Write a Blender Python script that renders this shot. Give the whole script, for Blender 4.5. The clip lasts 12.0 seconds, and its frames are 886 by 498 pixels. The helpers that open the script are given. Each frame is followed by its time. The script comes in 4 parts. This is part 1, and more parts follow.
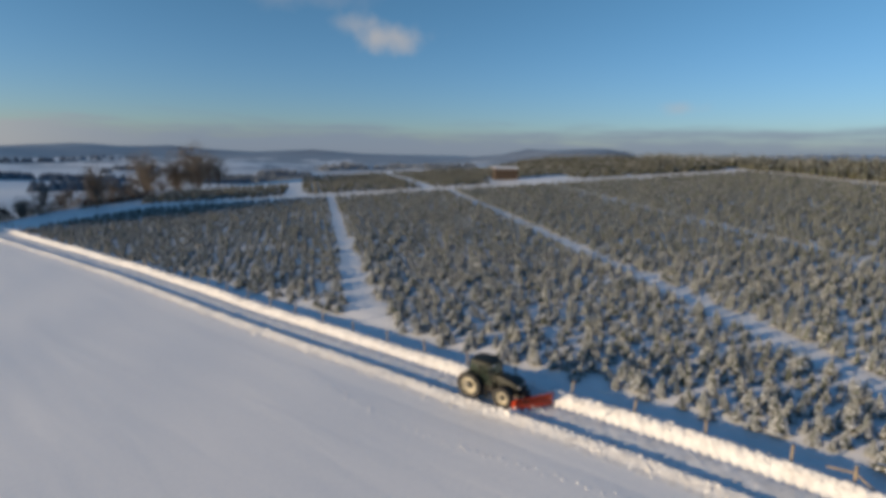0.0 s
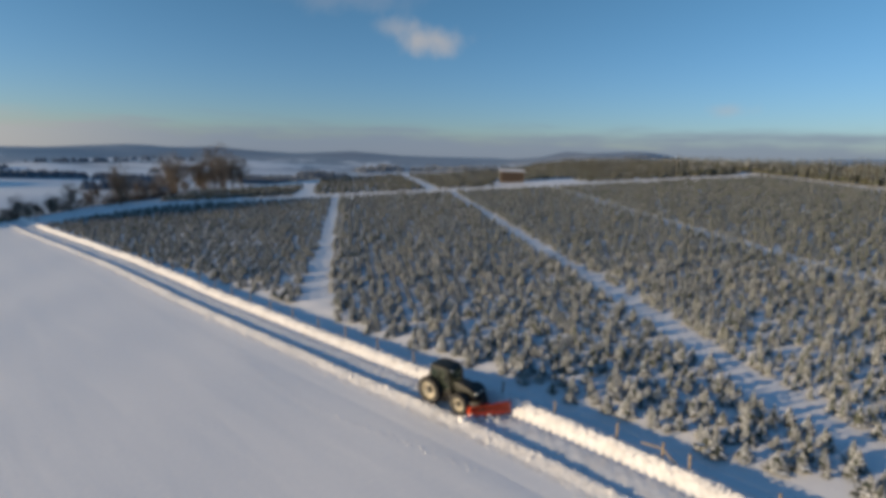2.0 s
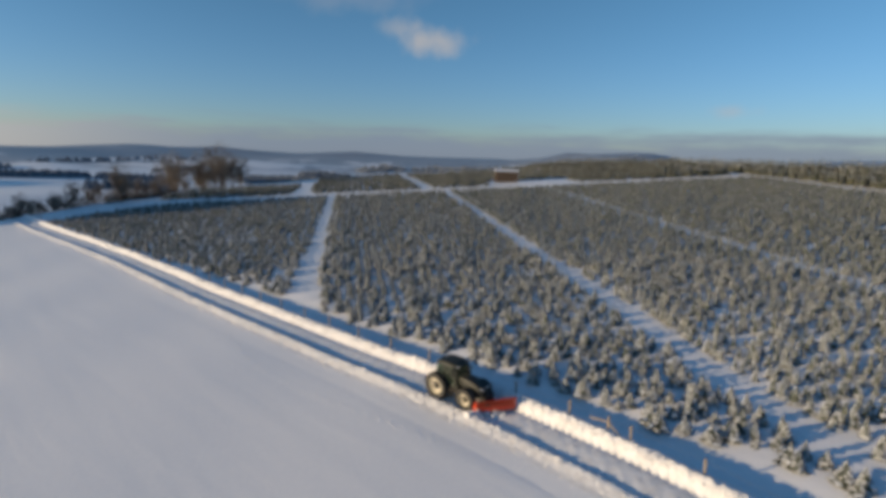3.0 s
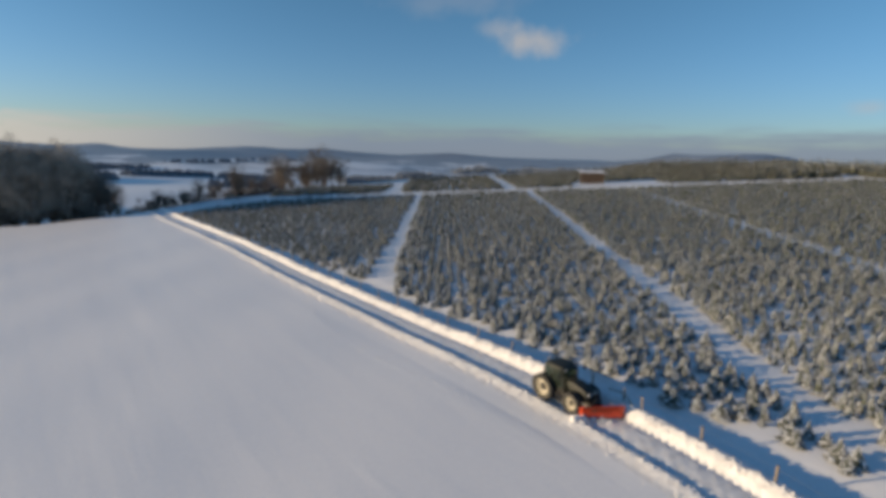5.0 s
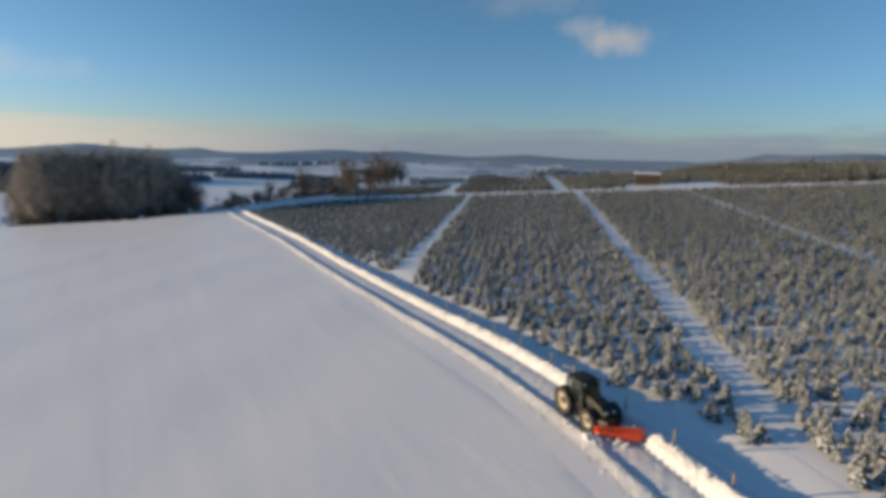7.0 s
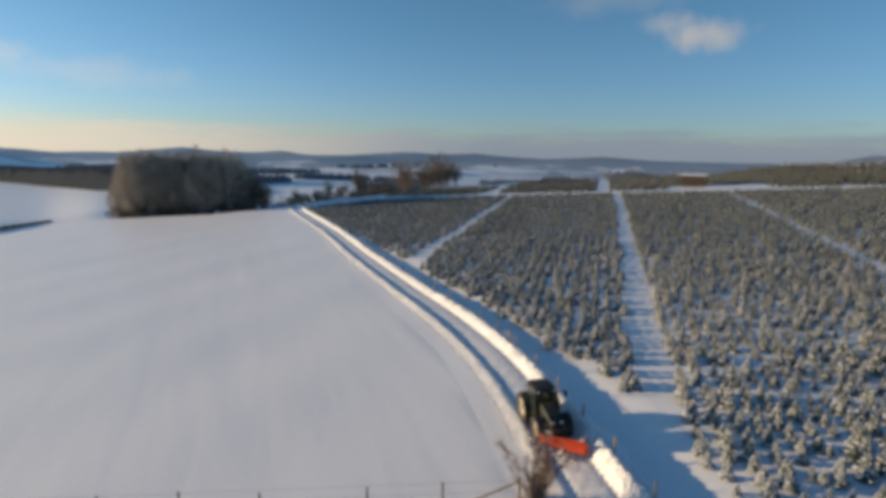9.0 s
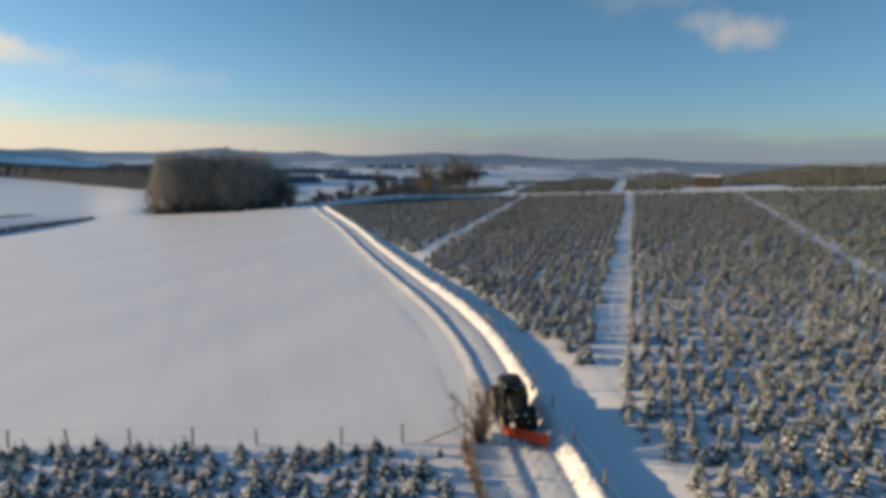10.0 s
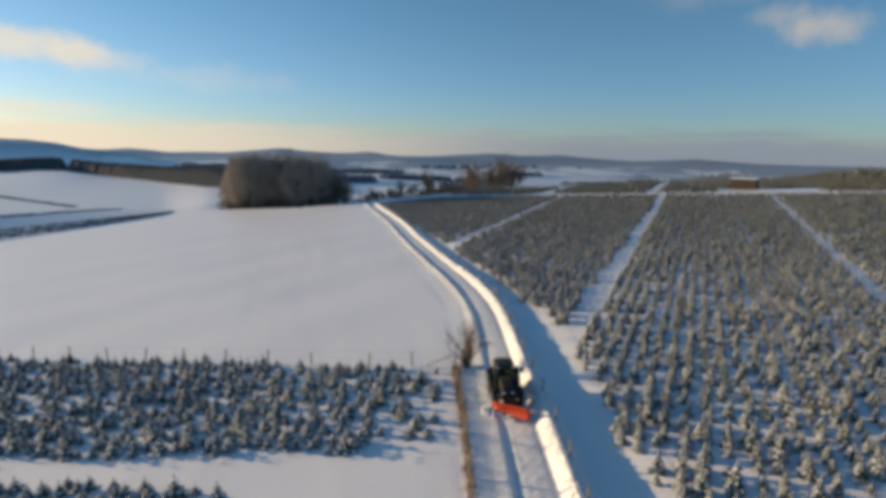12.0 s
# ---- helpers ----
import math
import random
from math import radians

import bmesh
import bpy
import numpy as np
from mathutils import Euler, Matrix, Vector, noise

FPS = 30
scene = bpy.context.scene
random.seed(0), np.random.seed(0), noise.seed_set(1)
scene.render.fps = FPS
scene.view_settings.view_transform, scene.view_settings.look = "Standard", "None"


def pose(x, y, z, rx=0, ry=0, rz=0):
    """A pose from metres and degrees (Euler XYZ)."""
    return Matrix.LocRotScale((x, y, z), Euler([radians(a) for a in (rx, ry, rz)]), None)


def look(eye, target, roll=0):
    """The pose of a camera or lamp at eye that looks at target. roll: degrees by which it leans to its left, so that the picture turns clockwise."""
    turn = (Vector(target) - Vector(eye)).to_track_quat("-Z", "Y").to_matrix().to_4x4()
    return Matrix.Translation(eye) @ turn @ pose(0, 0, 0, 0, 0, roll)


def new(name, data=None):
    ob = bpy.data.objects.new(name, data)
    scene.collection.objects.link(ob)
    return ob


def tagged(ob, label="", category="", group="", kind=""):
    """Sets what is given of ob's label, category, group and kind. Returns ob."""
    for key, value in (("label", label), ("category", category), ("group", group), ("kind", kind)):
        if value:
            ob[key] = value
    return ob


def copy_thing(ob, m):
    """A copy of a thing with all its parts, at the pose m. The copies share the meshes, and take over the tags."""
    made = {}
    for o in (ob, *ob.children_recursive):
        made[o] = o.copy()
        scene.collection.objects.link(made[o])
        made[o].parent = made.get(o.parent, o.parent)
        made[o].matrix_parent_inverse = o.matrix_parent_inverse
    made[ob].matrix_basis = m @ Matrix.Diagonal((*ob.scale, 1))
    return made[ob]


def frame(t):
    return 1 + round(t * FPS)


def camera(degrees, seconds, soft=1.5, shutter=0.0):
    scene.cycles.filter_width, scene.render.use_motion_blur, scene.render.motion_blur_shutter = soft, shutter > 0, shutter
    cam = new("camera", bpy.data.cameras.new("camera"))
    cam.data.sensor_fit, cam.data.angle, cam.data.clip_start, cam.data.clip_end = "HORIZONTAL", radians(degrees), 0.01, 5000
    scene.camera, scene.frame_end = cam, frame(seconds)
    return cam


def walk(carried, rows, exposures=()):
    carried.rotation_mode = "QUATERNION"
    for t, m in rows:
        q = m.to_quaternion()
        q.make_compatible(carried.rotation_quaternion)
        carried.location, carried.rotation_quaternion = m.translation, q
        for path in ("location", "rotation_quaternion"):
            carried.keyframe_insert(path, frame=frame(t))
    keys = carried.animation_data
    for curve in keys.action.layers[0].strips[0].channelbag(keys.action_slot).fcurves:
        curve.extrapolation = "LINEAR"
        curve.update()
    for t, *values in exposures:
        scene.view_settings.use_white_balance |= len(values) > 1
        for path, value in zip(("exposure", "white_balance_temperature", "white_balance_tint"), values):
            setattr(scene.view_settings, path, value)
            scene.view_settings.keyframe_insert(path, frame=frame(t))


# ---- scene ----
cam = camera(79.5, 12.0, soft=4.6)
METRES, EYE, SLOPE, TURN = 55.55, 15.5, 4.5, 37.0
ROWS = [
    (0.0, 0.0, 0.0, 0.0, -0.39, -13.45, 1.64),
    (0.5, 0.0478, -0.0106, -0.0008, 2.27, -13.29, 1.78),
    (1.0, 0.0912, -0.023, -0.0001, 3.25, -13.2, 1.74),
    (1.5, 0.1266, -0.0375, 0.0005, 3.56, -13.14, 1.65),
    (2.0, 0.1554, -0.0553, 0.0007, 3.76, -13.09, 1.57),
    (2.5, 0.176, -0.0751, 0.0005, 3.75, -13.05, 1.48),
    (4.5, 0.2346, -0.1604, 0.0015, 10.0, -12.77, 1.74),
    (5.0, 0.2558, -0.1775, 0.0028, 14.16, -12.58, 2.02),
    (5.5, 0.2824, -0.1909, 0.0037, 16.59, -12.44, 2.17),
    (6.0, 0.3142, -0.2028, 0.0041, 18.57, -12.31, 2.46),
    (6.5, 0.3501, -0.2163, 0.0043, 20.34, -12.18, 2.57),
    (7.0, 0.3908, -0.2295, 0.0035, 22.18, -12.04, 2.65),
    (9.0, 0.584, -0.2908, -0.0014, 30.11, -11.4, 3.03),
    (9.5, 0.6353, -0.3134, -0.0012, 31.79, -11.29, 3.04),
    (10.0, 0.6851, -0.338, -0.0008, 33.22, -11.18, 3.06),
    (10.5, 0.7343, -0.3658, 0.0011, 34.61, -11.09, 3.04),
    (11.0, 0.7783, -0.3967, 0.0032, 35.93, -11.0, 3.02),
    (11.5, 0.8181, -0.4305, 0.0055, 37.54, -10.89, 3.0),
    (12.0, 0.8556, -0.4669, 0.0068, 39.11, -10.8, 2.96),
]
walk(cam, [(t, pose(0, -EYE * math.sin(radians(SLOPE)), EYE * math.cos(radians(SLOPE)), SLOPE) @ pose(0, 0, 0, 0, 0, TURN)
            @ pose(METRES * x, METRES * y, METRES * z, 90 + pitch, roll, yaw)) for t, x, y, z, yaw, pitch, roll in ROWS],
     exposures=((0.0, 0.26, 6750, 10), (5.0, 0.31, 6850, 10), (9.0, 0.38, 7100, 10), (12.0, 0.42, 7350, 10)))

# ---- world, sun ----
SUN_AZIMUTH, SUN_HEIGHT = 237.0, 7.0
TO_SUN = Vector((math.cos(radians(SUN_AZIMUTH)) * math.cos(radians(SUN_HEIGHT)),
                 math.sin(radians(SUN_AZIMUTH)) * math.cos(radians(SUN_HEIGHT)), math.sin(radians(SUN_HEIGHT))))


def link(tree, a, b):
    tree.links.new(a, b)


def node(tree, kind, **values):
    n = tree.nodes.new(kind)
    for key, value in values.items():
        if key in n.inputs:
            n.inputs[key].default_value = value
    return n


def math_node(tree, op, a, b=None, c=None, clamp=False):
    n = tree.nodes.new("ShaderNodeMath")
    n.operation, n.use_clamp = op, clamp
    for i, v in enumerate((a, b, c)):
        if v is None:
            continue
        if isinstance(v, (int, float)):
            n.inputs[i].default_value = v
        else:
            tree.links.new(v, n.inputs[i])
    return n.outputs[0]


def mix_colour(tree, factor, a, b, blend="MIX"):
    n = tree.nodes.new("ShaderNodeMix")
    n.data_type, n.blend_type = "RGBA", blend
    for socket, v in ((n.inputs[0], factor), (n.inputs[6], a), (n.inputs[7], b)):
        if isinstance(v, (int, float)):
            socket.default_value = v
        elif isinstance(v, tuple):
            socket.default_value = (*v, 1) if len(v) == 3 else v
        else:
            tree.links.new(v, socket)
    return n.outputs[2]


def ramp(tree, value, low, high):
    n = tree.nodes.new("ShaderNodeMapRange")
    n.interpolation_type = "SMOOTHSTEP"
    n.inputs["From Min"].default_value, n.inputs["From Max"].default_value = low, high
    tree.links.new(value, n.inputs["Value"])
    return n.outputs["Result"]


def build_world():
    world = bpy.data.worlds.new("winter_sky")
    scene.world = world
    world.use_nodes = True
    t = world.node_tree
    back = t.nodes["Background"]
    sky = t.nodes.new("ShaderNodeTexSky")
    sky.sky_type, sky.sun_disc = "NISHITA", False
    sky.sun_elevation, sky.sun_rotation = radians(SUN_HEIGHT), math.atan2(TO_SUN.x, TO_SUN.y) % math.tau
    sky.altitude, sky.air_density, sky.dust_density, sky.ozone_density = 400, 1.0, 0.5, 3.7
    back.inputs["Strength"].default_value = SKY_STRENGTH
    
    way = t.nodes.new("ShaderNodeTexCoord").outputs["Generated"]
    split = t.nodes.new("ShaderNodeSeparateXYZ")
    link(t, way, split.inputs[0])
    x, y, z = split.outputs
    blue = mix_colour(t, 1.0, sky.outputs[0], mix_colour(t, ramp(t, z, 0.0, 0.30), HORIZON_TINT, SKY_TINT), "MULTIPLY")
    toward = math_node(t, "ADD", math_node(t, "MULTIPLY", x, TO_SUN.x), math_node(t, "MULTIPLY", y, TO_SUN.y))
    azimuth = math_node(t, "ARCTAN2", y, x)
    # a flat bank of grey cloud low over the horizon
    stretch = t.nodes.new("ShaderNodeCombineXYZ")
    link(t, math_node(t, "MULTIPLY", azimuth, 5.0), stretch.inputs[0])
    link(t, math_node(t, "MULTIPLY", z, 42.0), stretch.inputs[1])
    wisps = node(t, "ShaderNodeTexNoise", Scale=1.3, Detail=5.0, Roughness=0.55)
    link(t, stretch.outputs[0], wisps.inputs["Vector"])
    edge = math_node(t, "ADD", z, math_node(t, "MULTIPLY", math_node(t, "SUBTRACT", wisps.outputs[0], 0.5), 0.075))
    bank = math_node(t, "SUBTRACT", 1.0, ramp(t, edge, 0.022, 0.064))
    sunward = ramp(t, toward, 0.02, 0.95)
    bank_colour = mix_colour(t, sunward, CLOUD_GREY, CLOUD_GLOW)
    colour = mix_colour(t, math_node(t, "MULTIPLY", bank, 0.88), blue, bank_colour)
    # separate small clouds: azimuth, height, widths, density
    for a, h, wa, wh, dense in CLOUDS:
        da = math_node(t, "DIVIDE", math_node(t, "SUBTRACT", azimuth, a), wa)
        dh = math_node(t, "DIVIDE", math_node(t, "SUBTRACT", z, h), wh)
        away = math_node(t, "SQRT", math_node(t, "ADD", math_node(t, "MULTIPLY", da, da), math_node(t, "MULTIPLY", dh, dh)))
        fluff = node(t, "ShaderNodeTexNoise", Scale=13.0, Detail=7.0, Roughness=0.6)
        link(t, way, fluff.inputs["Vector"])
        away = math_node(t, "ADD", away, math_node(t, "MULTIPLY", math_node(t, "SUBTRACT", fluff.outputs[0], 0.5), 2.8))
        cover = math_node(t, "MULTIPLY", math_node(t, "SUBTRACT", 1.0, ramp(t, away, 0.05, 1.35)), dense)
        colour = mix_colour(t, cover, colour, mix_colour(t, sunward, CLOUD_WHITE, CLOUD_GLOW))
    link(t, colour, back.inputs["Color"])


SKY_STRENGTH, SKY_TINT, HORIZON_TINT = 0.15, (0.80, 0.925, 0.935), (0.89, 0.90, 1.09)
CLOUD_GREY, CLOUD_WHITE, CLOUD_GLOW = (1.12, 1.43, 1.95), (2.45, 2.42, 2.5), (4.3, 3.95, 3.4)
CLOUDS = [(2.305, 0.204, 0.062, 0.024, 0.75), (2.365, 0.220, 0.045, 0.018, 0.4), (2.453, 0.262, 0.12, 0.022, 0.18), (1.802, 0.086, 0.035, 0.012, 0.35),
          (-2.73, 0.150, 0.13, 0.020, 0.7), (-2.83, 0.138, 0.09, 0.018, 0.5), (-2.96, 0.120, 0.14, 0.022, 0.2), (-2.70, 0.060, 0.12, 0.012, 0.5)]
build_world()
sun_data = bpy.data.lights.new("sun", "SUN")
sun_data.energy, sun_data.angle, sun_data.color = 5.0, radians(0.6), (1.0, 0.77, 0.50)
sun = new("sun", sun_data)
sun.matrix_world = look(TO_SUN * 200, (0, 0, 0))

# ---- materials ----


def material(name, colour, rough=0.8, metal=0.0, vary=None, scale=4.0, bump=0.0, bump_scale=20.0, pick=None, amount=0.5):
    """A principled material; vary: a second colour mixed in by noise; pick: 'object' or 'island' also varies it piece by piece."""
    m = bpy.data.materials.new(name)
    m.use_nodes = True
    t = m.node_tree
    p = t.nodes["Principled BSDF"]
    p.inputs["Roughness"].default_value, p.inputs["Metallic"].default_value = rough, metal
    p.inputs["Base Color"].default_value = (*colour, 1)
    place = t.nodes.new("ShaderNodeNewGeometry")
    if vary:
        tex = node(t, "ShaderNodeTexNoise", Scale=scale, Detail=6.0, Roughness=0.6)
        link(t, place.outputs["Position"], tex.inputs["Vector"])
        factor = ramp(t, tex.outputs[0], 0.35, 0.68)
        if pick == "object":
            factor = math_node(t, "ADD", math_node(t, "MULTIPLY", factor, 1 - amount), math_node(t, "MULTIPLY", t.nodes.new("ShaderNodeObjectInfo").outputs["Random"], amount))
        if pick == "island":
            factor = math_node(t, "ADD", math_node(t, "MULTIPLY", factor, 1 - amount), math_node(t, "MULTIPLY", place.outputs["Random Per Island"], amount))
        link(t, mix_colour(t, factor, colour, vary), p.inputs["Base Color"])
    if bump:
        fine = node(t, "ShaderNodeTexNoise", Scale=bump_scale, Detail=5.0, Roughness=0.6)
        link(t, place.outputs["Position"], fine.inputs["Vector"])
        b = node(t, "ShaderNodeBump", Strength=1.0, Distance=bump)
        link(t, fine.outputs[0], b.inputs["Height"])
        link(t, b.outputs[0], p.inputs["Normal"])
    return m


def snow_material(name, drift, fine, dirt=0.0):
    """Snow with long wind drifts and a fine crust; dirt: how much trodden grey shows."""
    m = bpy.data.materials.new(name)
    m.use_nodes = True
    t = m.node_tree
    p = t.nodes["Principled BSDF"]
    p.inputs["Roughness"].default_value = 0.45
    p.inputs["Specular IOR Level"].default_value = 0.8
    place = t.nodes.new("ShaderNodeNewGeometry").outputs["Position"]
    turn = t.nodes.new("ShaderNodeMapping")
    turn.inputs["Rotation"].default_value = (0, 0, radians(25))
    turn.inputs["Scale"].default_value = (0.05, 0.30, 0.3)
    link(t, place, turn.inputs["Vector"])
    long = node(t, "ShaderNodeTexNoise", Scale=1.0, Detail=4.0, Roughness=0.5)
    link(t, turn.outputs[0], long.inputs["Vector"])
    crust = node(t, "ShaderNodeTexNoise", Scale=6.0, Detail=8.0, Roughness=0.65)
    link(t, place, crust.inputs["Vector"])
    height = math_node(t, "ADD", math_node(t, "MULTIPLY", long.outputs[0], drift), math_node(t, "MULTIPLY", crust.outputs[0], fine))
    b = node(t, "ShaderNodeBump", Strength=1.0, Distance=1.0)
    link(t, height, b.inputs["Height"])
    link(t, b.outputs[0], p.inputs["Normal"])
    colour = mix_colour(t, ramp(t, crust.outputs[0], 0.3, 0.7), (0.82, 0.825, 0.835), (0.88, 0.88, 0.875))
    if dirt:
        blot = node(t, "ShaderNodeTexNoise", Scale=1.7, Detail=6.0, Roughness=0.7)
        link(t, place, blot.inputs["Vector"])
        colour = mix_colour(t, math_node(t, "MULTIPLY", ramp(t, blot.outputs[0], 0.35, 0.75), dirt), colour, (0.52, 0.49, 0.46))
    link(t, colour, p.inputs["Base Color"])
    return m


SNOW = snow_material("field_snow", 0.055, 0.012)


def distant_cover(m):
    """Beyond the valley the same sheet carries woods in patches between snowy fields, with haze painted into the woods'
    colour.
    """
    t = m.node_tree
    p = t.nodes["Principled BSDF"]
    before = p.inputs["Base Color"].links[0].from_socket
    place = t.nodes.new("ShaderNodeNewGeometry").outputs["Position"]
    flat = t.nodes.new("ShaderNodeMapping")
    flat.inputs["Scale"].default_value = (1, 1, 0.0)
    link(t, place, flat.inputs["Vector"])
    length = t.nodes.new("ShaderNodeVectorMath")
    length.operation = "LENGTH"
    link(t, flat.outputs[0], length.inputs[0])
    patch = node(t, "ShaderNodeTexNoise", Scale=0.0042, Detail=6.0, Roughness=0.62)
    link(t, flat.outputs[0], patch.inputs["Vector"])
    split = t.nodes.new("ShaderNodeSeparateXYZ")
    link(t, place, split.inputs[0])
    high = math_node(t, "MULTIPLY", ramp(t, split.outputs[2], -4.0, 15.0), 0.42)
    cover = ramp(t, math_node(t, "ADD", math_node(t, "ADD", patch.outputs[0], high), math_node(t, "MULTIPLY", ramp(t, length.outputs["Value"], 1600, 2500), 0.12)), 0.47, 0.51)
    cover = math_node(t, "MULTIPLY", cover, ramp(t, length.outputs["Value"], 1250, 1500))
    # pale grey-blue in place of the woods' own dark green: painted haze
    haze_tint = mix_colour(t, ramp(t, patch.outputs[0], 0.4, 0.75), (0.22, 0.245, 0.28), (0.33, 0.35, 0.375))
    link(t, mix_colour(t, cover, before, haze_tint), p.inputs["Base Color"])


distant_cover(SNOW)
SNOW_LOOSE = snow_material("loose_snow", 0.0, 0.085, 0.45)
SNOW_ROAD = snow_material("packed_snow", 0.0, 0.03, 0.55)
SNOW_TREE = material("snow_on_branches", (0.80, 0.82, 0.85), 0.7, vary=(0.88, 0.89, 0.9), scale=9)
NEEDLES = material("fir_needles", (0.048, 0.063, 0.052), 0.75, vary=(0.106, 0.117, 0.090), scale=0.45, pick="island")
NEEDLES_DARK = material("old_fir_needles", (0.030, 0.040, 0.027), 0.8, vary=(0.080, 0.080, 0.050), scale=0.4, pick="island")
COPSE_TWIGS = material("pale_copse_twigs", (0.32, 0.29, 0.25), 0.9, vary=(0.43, 0.395, 0.35), scale=0.4, pick="island")
BARK = material("bark", (0.07, 0.05, 0.035), 0.9, vary=(0.13, 0.10, 0.075), scale=6, bump=0.02, bump_scale=14)
TWIGS = material("bare_twigs", (0.12, 0.107, 0.093), 0.9, vary=(0.22, 0.192, 0.166), scale=0.5, pick="island")
WOOD = material("weathered_wood", (0.20, 0.16, 0.11), 0.85, vary=(0.34, 0.28, 0.2), scale=9, bump=0.01, bump_scale=30)
PLANK = material("brown_planks", (0.042, 0.03, 0.023), 0.85, vary=(0.08, 0.055, 0.04), scale=5, bump=0.01, bump_scale=25, pick="object")
WIRE = material("galvanised_wire", (0.25, 0.25, 0.25), 0.5, 0.8)
THORN = material("reddish_twigs", (0.15, 0.10, 0.08), 0.9, vary=(0.24, 0.165, 0.13), scale=6, pick="island")
GRASS_DRY = material("dry_grass", (0.22, 0.13, 0.06), 0.9, vary=(0.34, 0.22, 0.11), scale=6, pick="island")
# far spruce, its colour paled and blued to stand in for haze
HAZED_WOOD = material("distant_woods", (0.11, 0.135, 0.165), 0.95, vary=(0.16, 0.18, 0.21), scale=0.01, pick="island")
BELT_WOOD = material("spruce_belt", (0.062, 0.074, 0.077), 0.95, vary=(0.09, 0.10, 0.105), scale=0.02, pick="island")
PAINT_DARK = material("dark_green_paint", (0.009, 0.013, 0.011), 0.62, vary=(0.018, 0.021, 0.018), scale=5, bump=0.002)
CAST_IRON = material("black_iron", (0.015, 0.015, 0.016), 0.6, 0.3, vary=(0.04, 0.038, 0.035), scale=9)
RUBBER = material("tyre_rubber", (0.012, 0.012, 0.012), 0.85, vary=(0.07, 0.07, 0.07), scale=14, bump=0.004)
RIM = material("cream_rim", (0.36, 0.32, 0.23), 0.55, vary=(0.52, 0.48, 0.38), scale=7)
PLOUGH = material("orange_plough_paint", (0.62, 0.075, 0.022), 0.45, vary=(0.50, 0.055, 0.02), scale=6, bump=0.002)
RED_LENS = material("red_lens", (0.5, 0.02, 0.01), 0.3)
CLEAR_LENS = material("clear_lens", (0.7, 0.7, 0.7), 0.15)
STEEL = material("worn_steel", (0.35, 0.35, 0.36), 0.4, 0.9, vary=(0.2, 0.19, 0.18), scale=10)


def glass_material():
    m = bpy.data.materials.new("tinted_glass")
    m.use_nodes = True
    p = m.node_tree.nodes["Principled BSDF"]
    p.inputs["Base Color"].default_value = (0.12, 0.17, 0.15, 1)
    p.inputs["Roughness"].default_value, p.inputs["Transmission Weight"].default_value = 0.03, 0.9
    p.inputs["IOR"].default_value = 1.2
    return m


GLASS = glass_material()

# ---- mesh helpers ----


def raw_mesh(name, verts, tris, mats, index=None, smooth=False):
    """A mesh from arrays: verts (n, 3), tris (m, 3), a material index for each."""
    verts, tris = np.asarray(verts, np.float32), np.asarray(tris, np.int32)
    k = tris.shape[1]
    me = bpy.data.meshes.new(name)
    me.vertices.add(len(verts))
    me.vertices.foreach_set("co", verts.ravel())
    me.loops.add(tris.size)
    me.loops.foreach_set("vertex_index", tris.ravel())
    me.polygons.add(len(tris))
    me.polygons.foreach_set("loop_start", np.arange(0, tris.size, k, dtype=np.int32))
    if index is not None:
        me.polygons.foreach_set("material_index", np.asarray(index, np.int32))
    me.polygons.foreach_set("use_smooth", np.full(len(tris), smooth))
    for m in mats:
        me.materials.append(m)
    me.update(calc_edges=True)
    me.validate()
    return me


def part(name, bm, mat, parent=None, label="", smooth=False):
    """Links a bmesh, or a mesh, as one mesh object under a thing or a part."""
    if isinstance(bm, bmesh.types.BMesh):
        me = bpy.data.meshes.new(name)
        bmesh.ops.recalc_face_normals(bm, faces=bm.faces)
        for f in bm.faces:
            f.smooth = smooth
        bm.to_mesh(me)
        bm.free()
        me.materials.append(mat)
    else:
        me = bm
    ob = new(name, me)
    if parent:
        ob.parent = parent
    if label:
        tagged(ob, label)
    return ob


def box(sx, sy, sz, at=(0, 0, 0), bevel=0.0, bm=None, turn=(0, 0, 0)):
    bm = bm or bmesh.new()
    made = bmesh.ops.create_cube(bm, size=1, matrix=pose(*at, *turn) @ Matrix.Diagonal((sx, sy, sz, 1)))
    if bevel:
        edges = list({e for v in made["verts"] for e in v.link_edges})
        bmesh.ops.bevel(bm, geom=edges, offset=bevel, segments=2, affect="EDGES", profile=0.5)
    return bm


def tube(a, b, r1, r2=None, sides=8, bm=None):
    bm = bm or bmesh.new()
    a, b = Vector(a), Vector(b)
    m = Matrix.Translation((a + b) / 2) @ (b - a).to_track_quat("Z", "Y").to_matrix().to_4x4()
    bmesh.ops.create_cone(bm, cap_ends=True, segments=sides, radius1=r1, radius2=r1 if r2 is None else r2, depth=(b - a).length, matrix=m)
    return bm


def ring(profile, sides, bm=None, m=Matrix()):
    """Turns a profile of (radius, y) about the y axis; the profile closes on itself."""
    bm = bm or bmesh.new()
    loops = []
    for i in range(sides):
        a = math.tau * i / sides
        loops.append([bm.verts.new(m @ Vector((r * math.cos(a), y, r * math.sin(a)))) for r, y in profile])
    k = len(profile)
    for i in range(sides):
        for j in range(k):
            bm.faces.new((loops[i][j], loops[i][(j + 1) % k], loops[(i + 1) % sides][(j + 1) % k], loops[(i + 1) % sides][j]))
    return bm


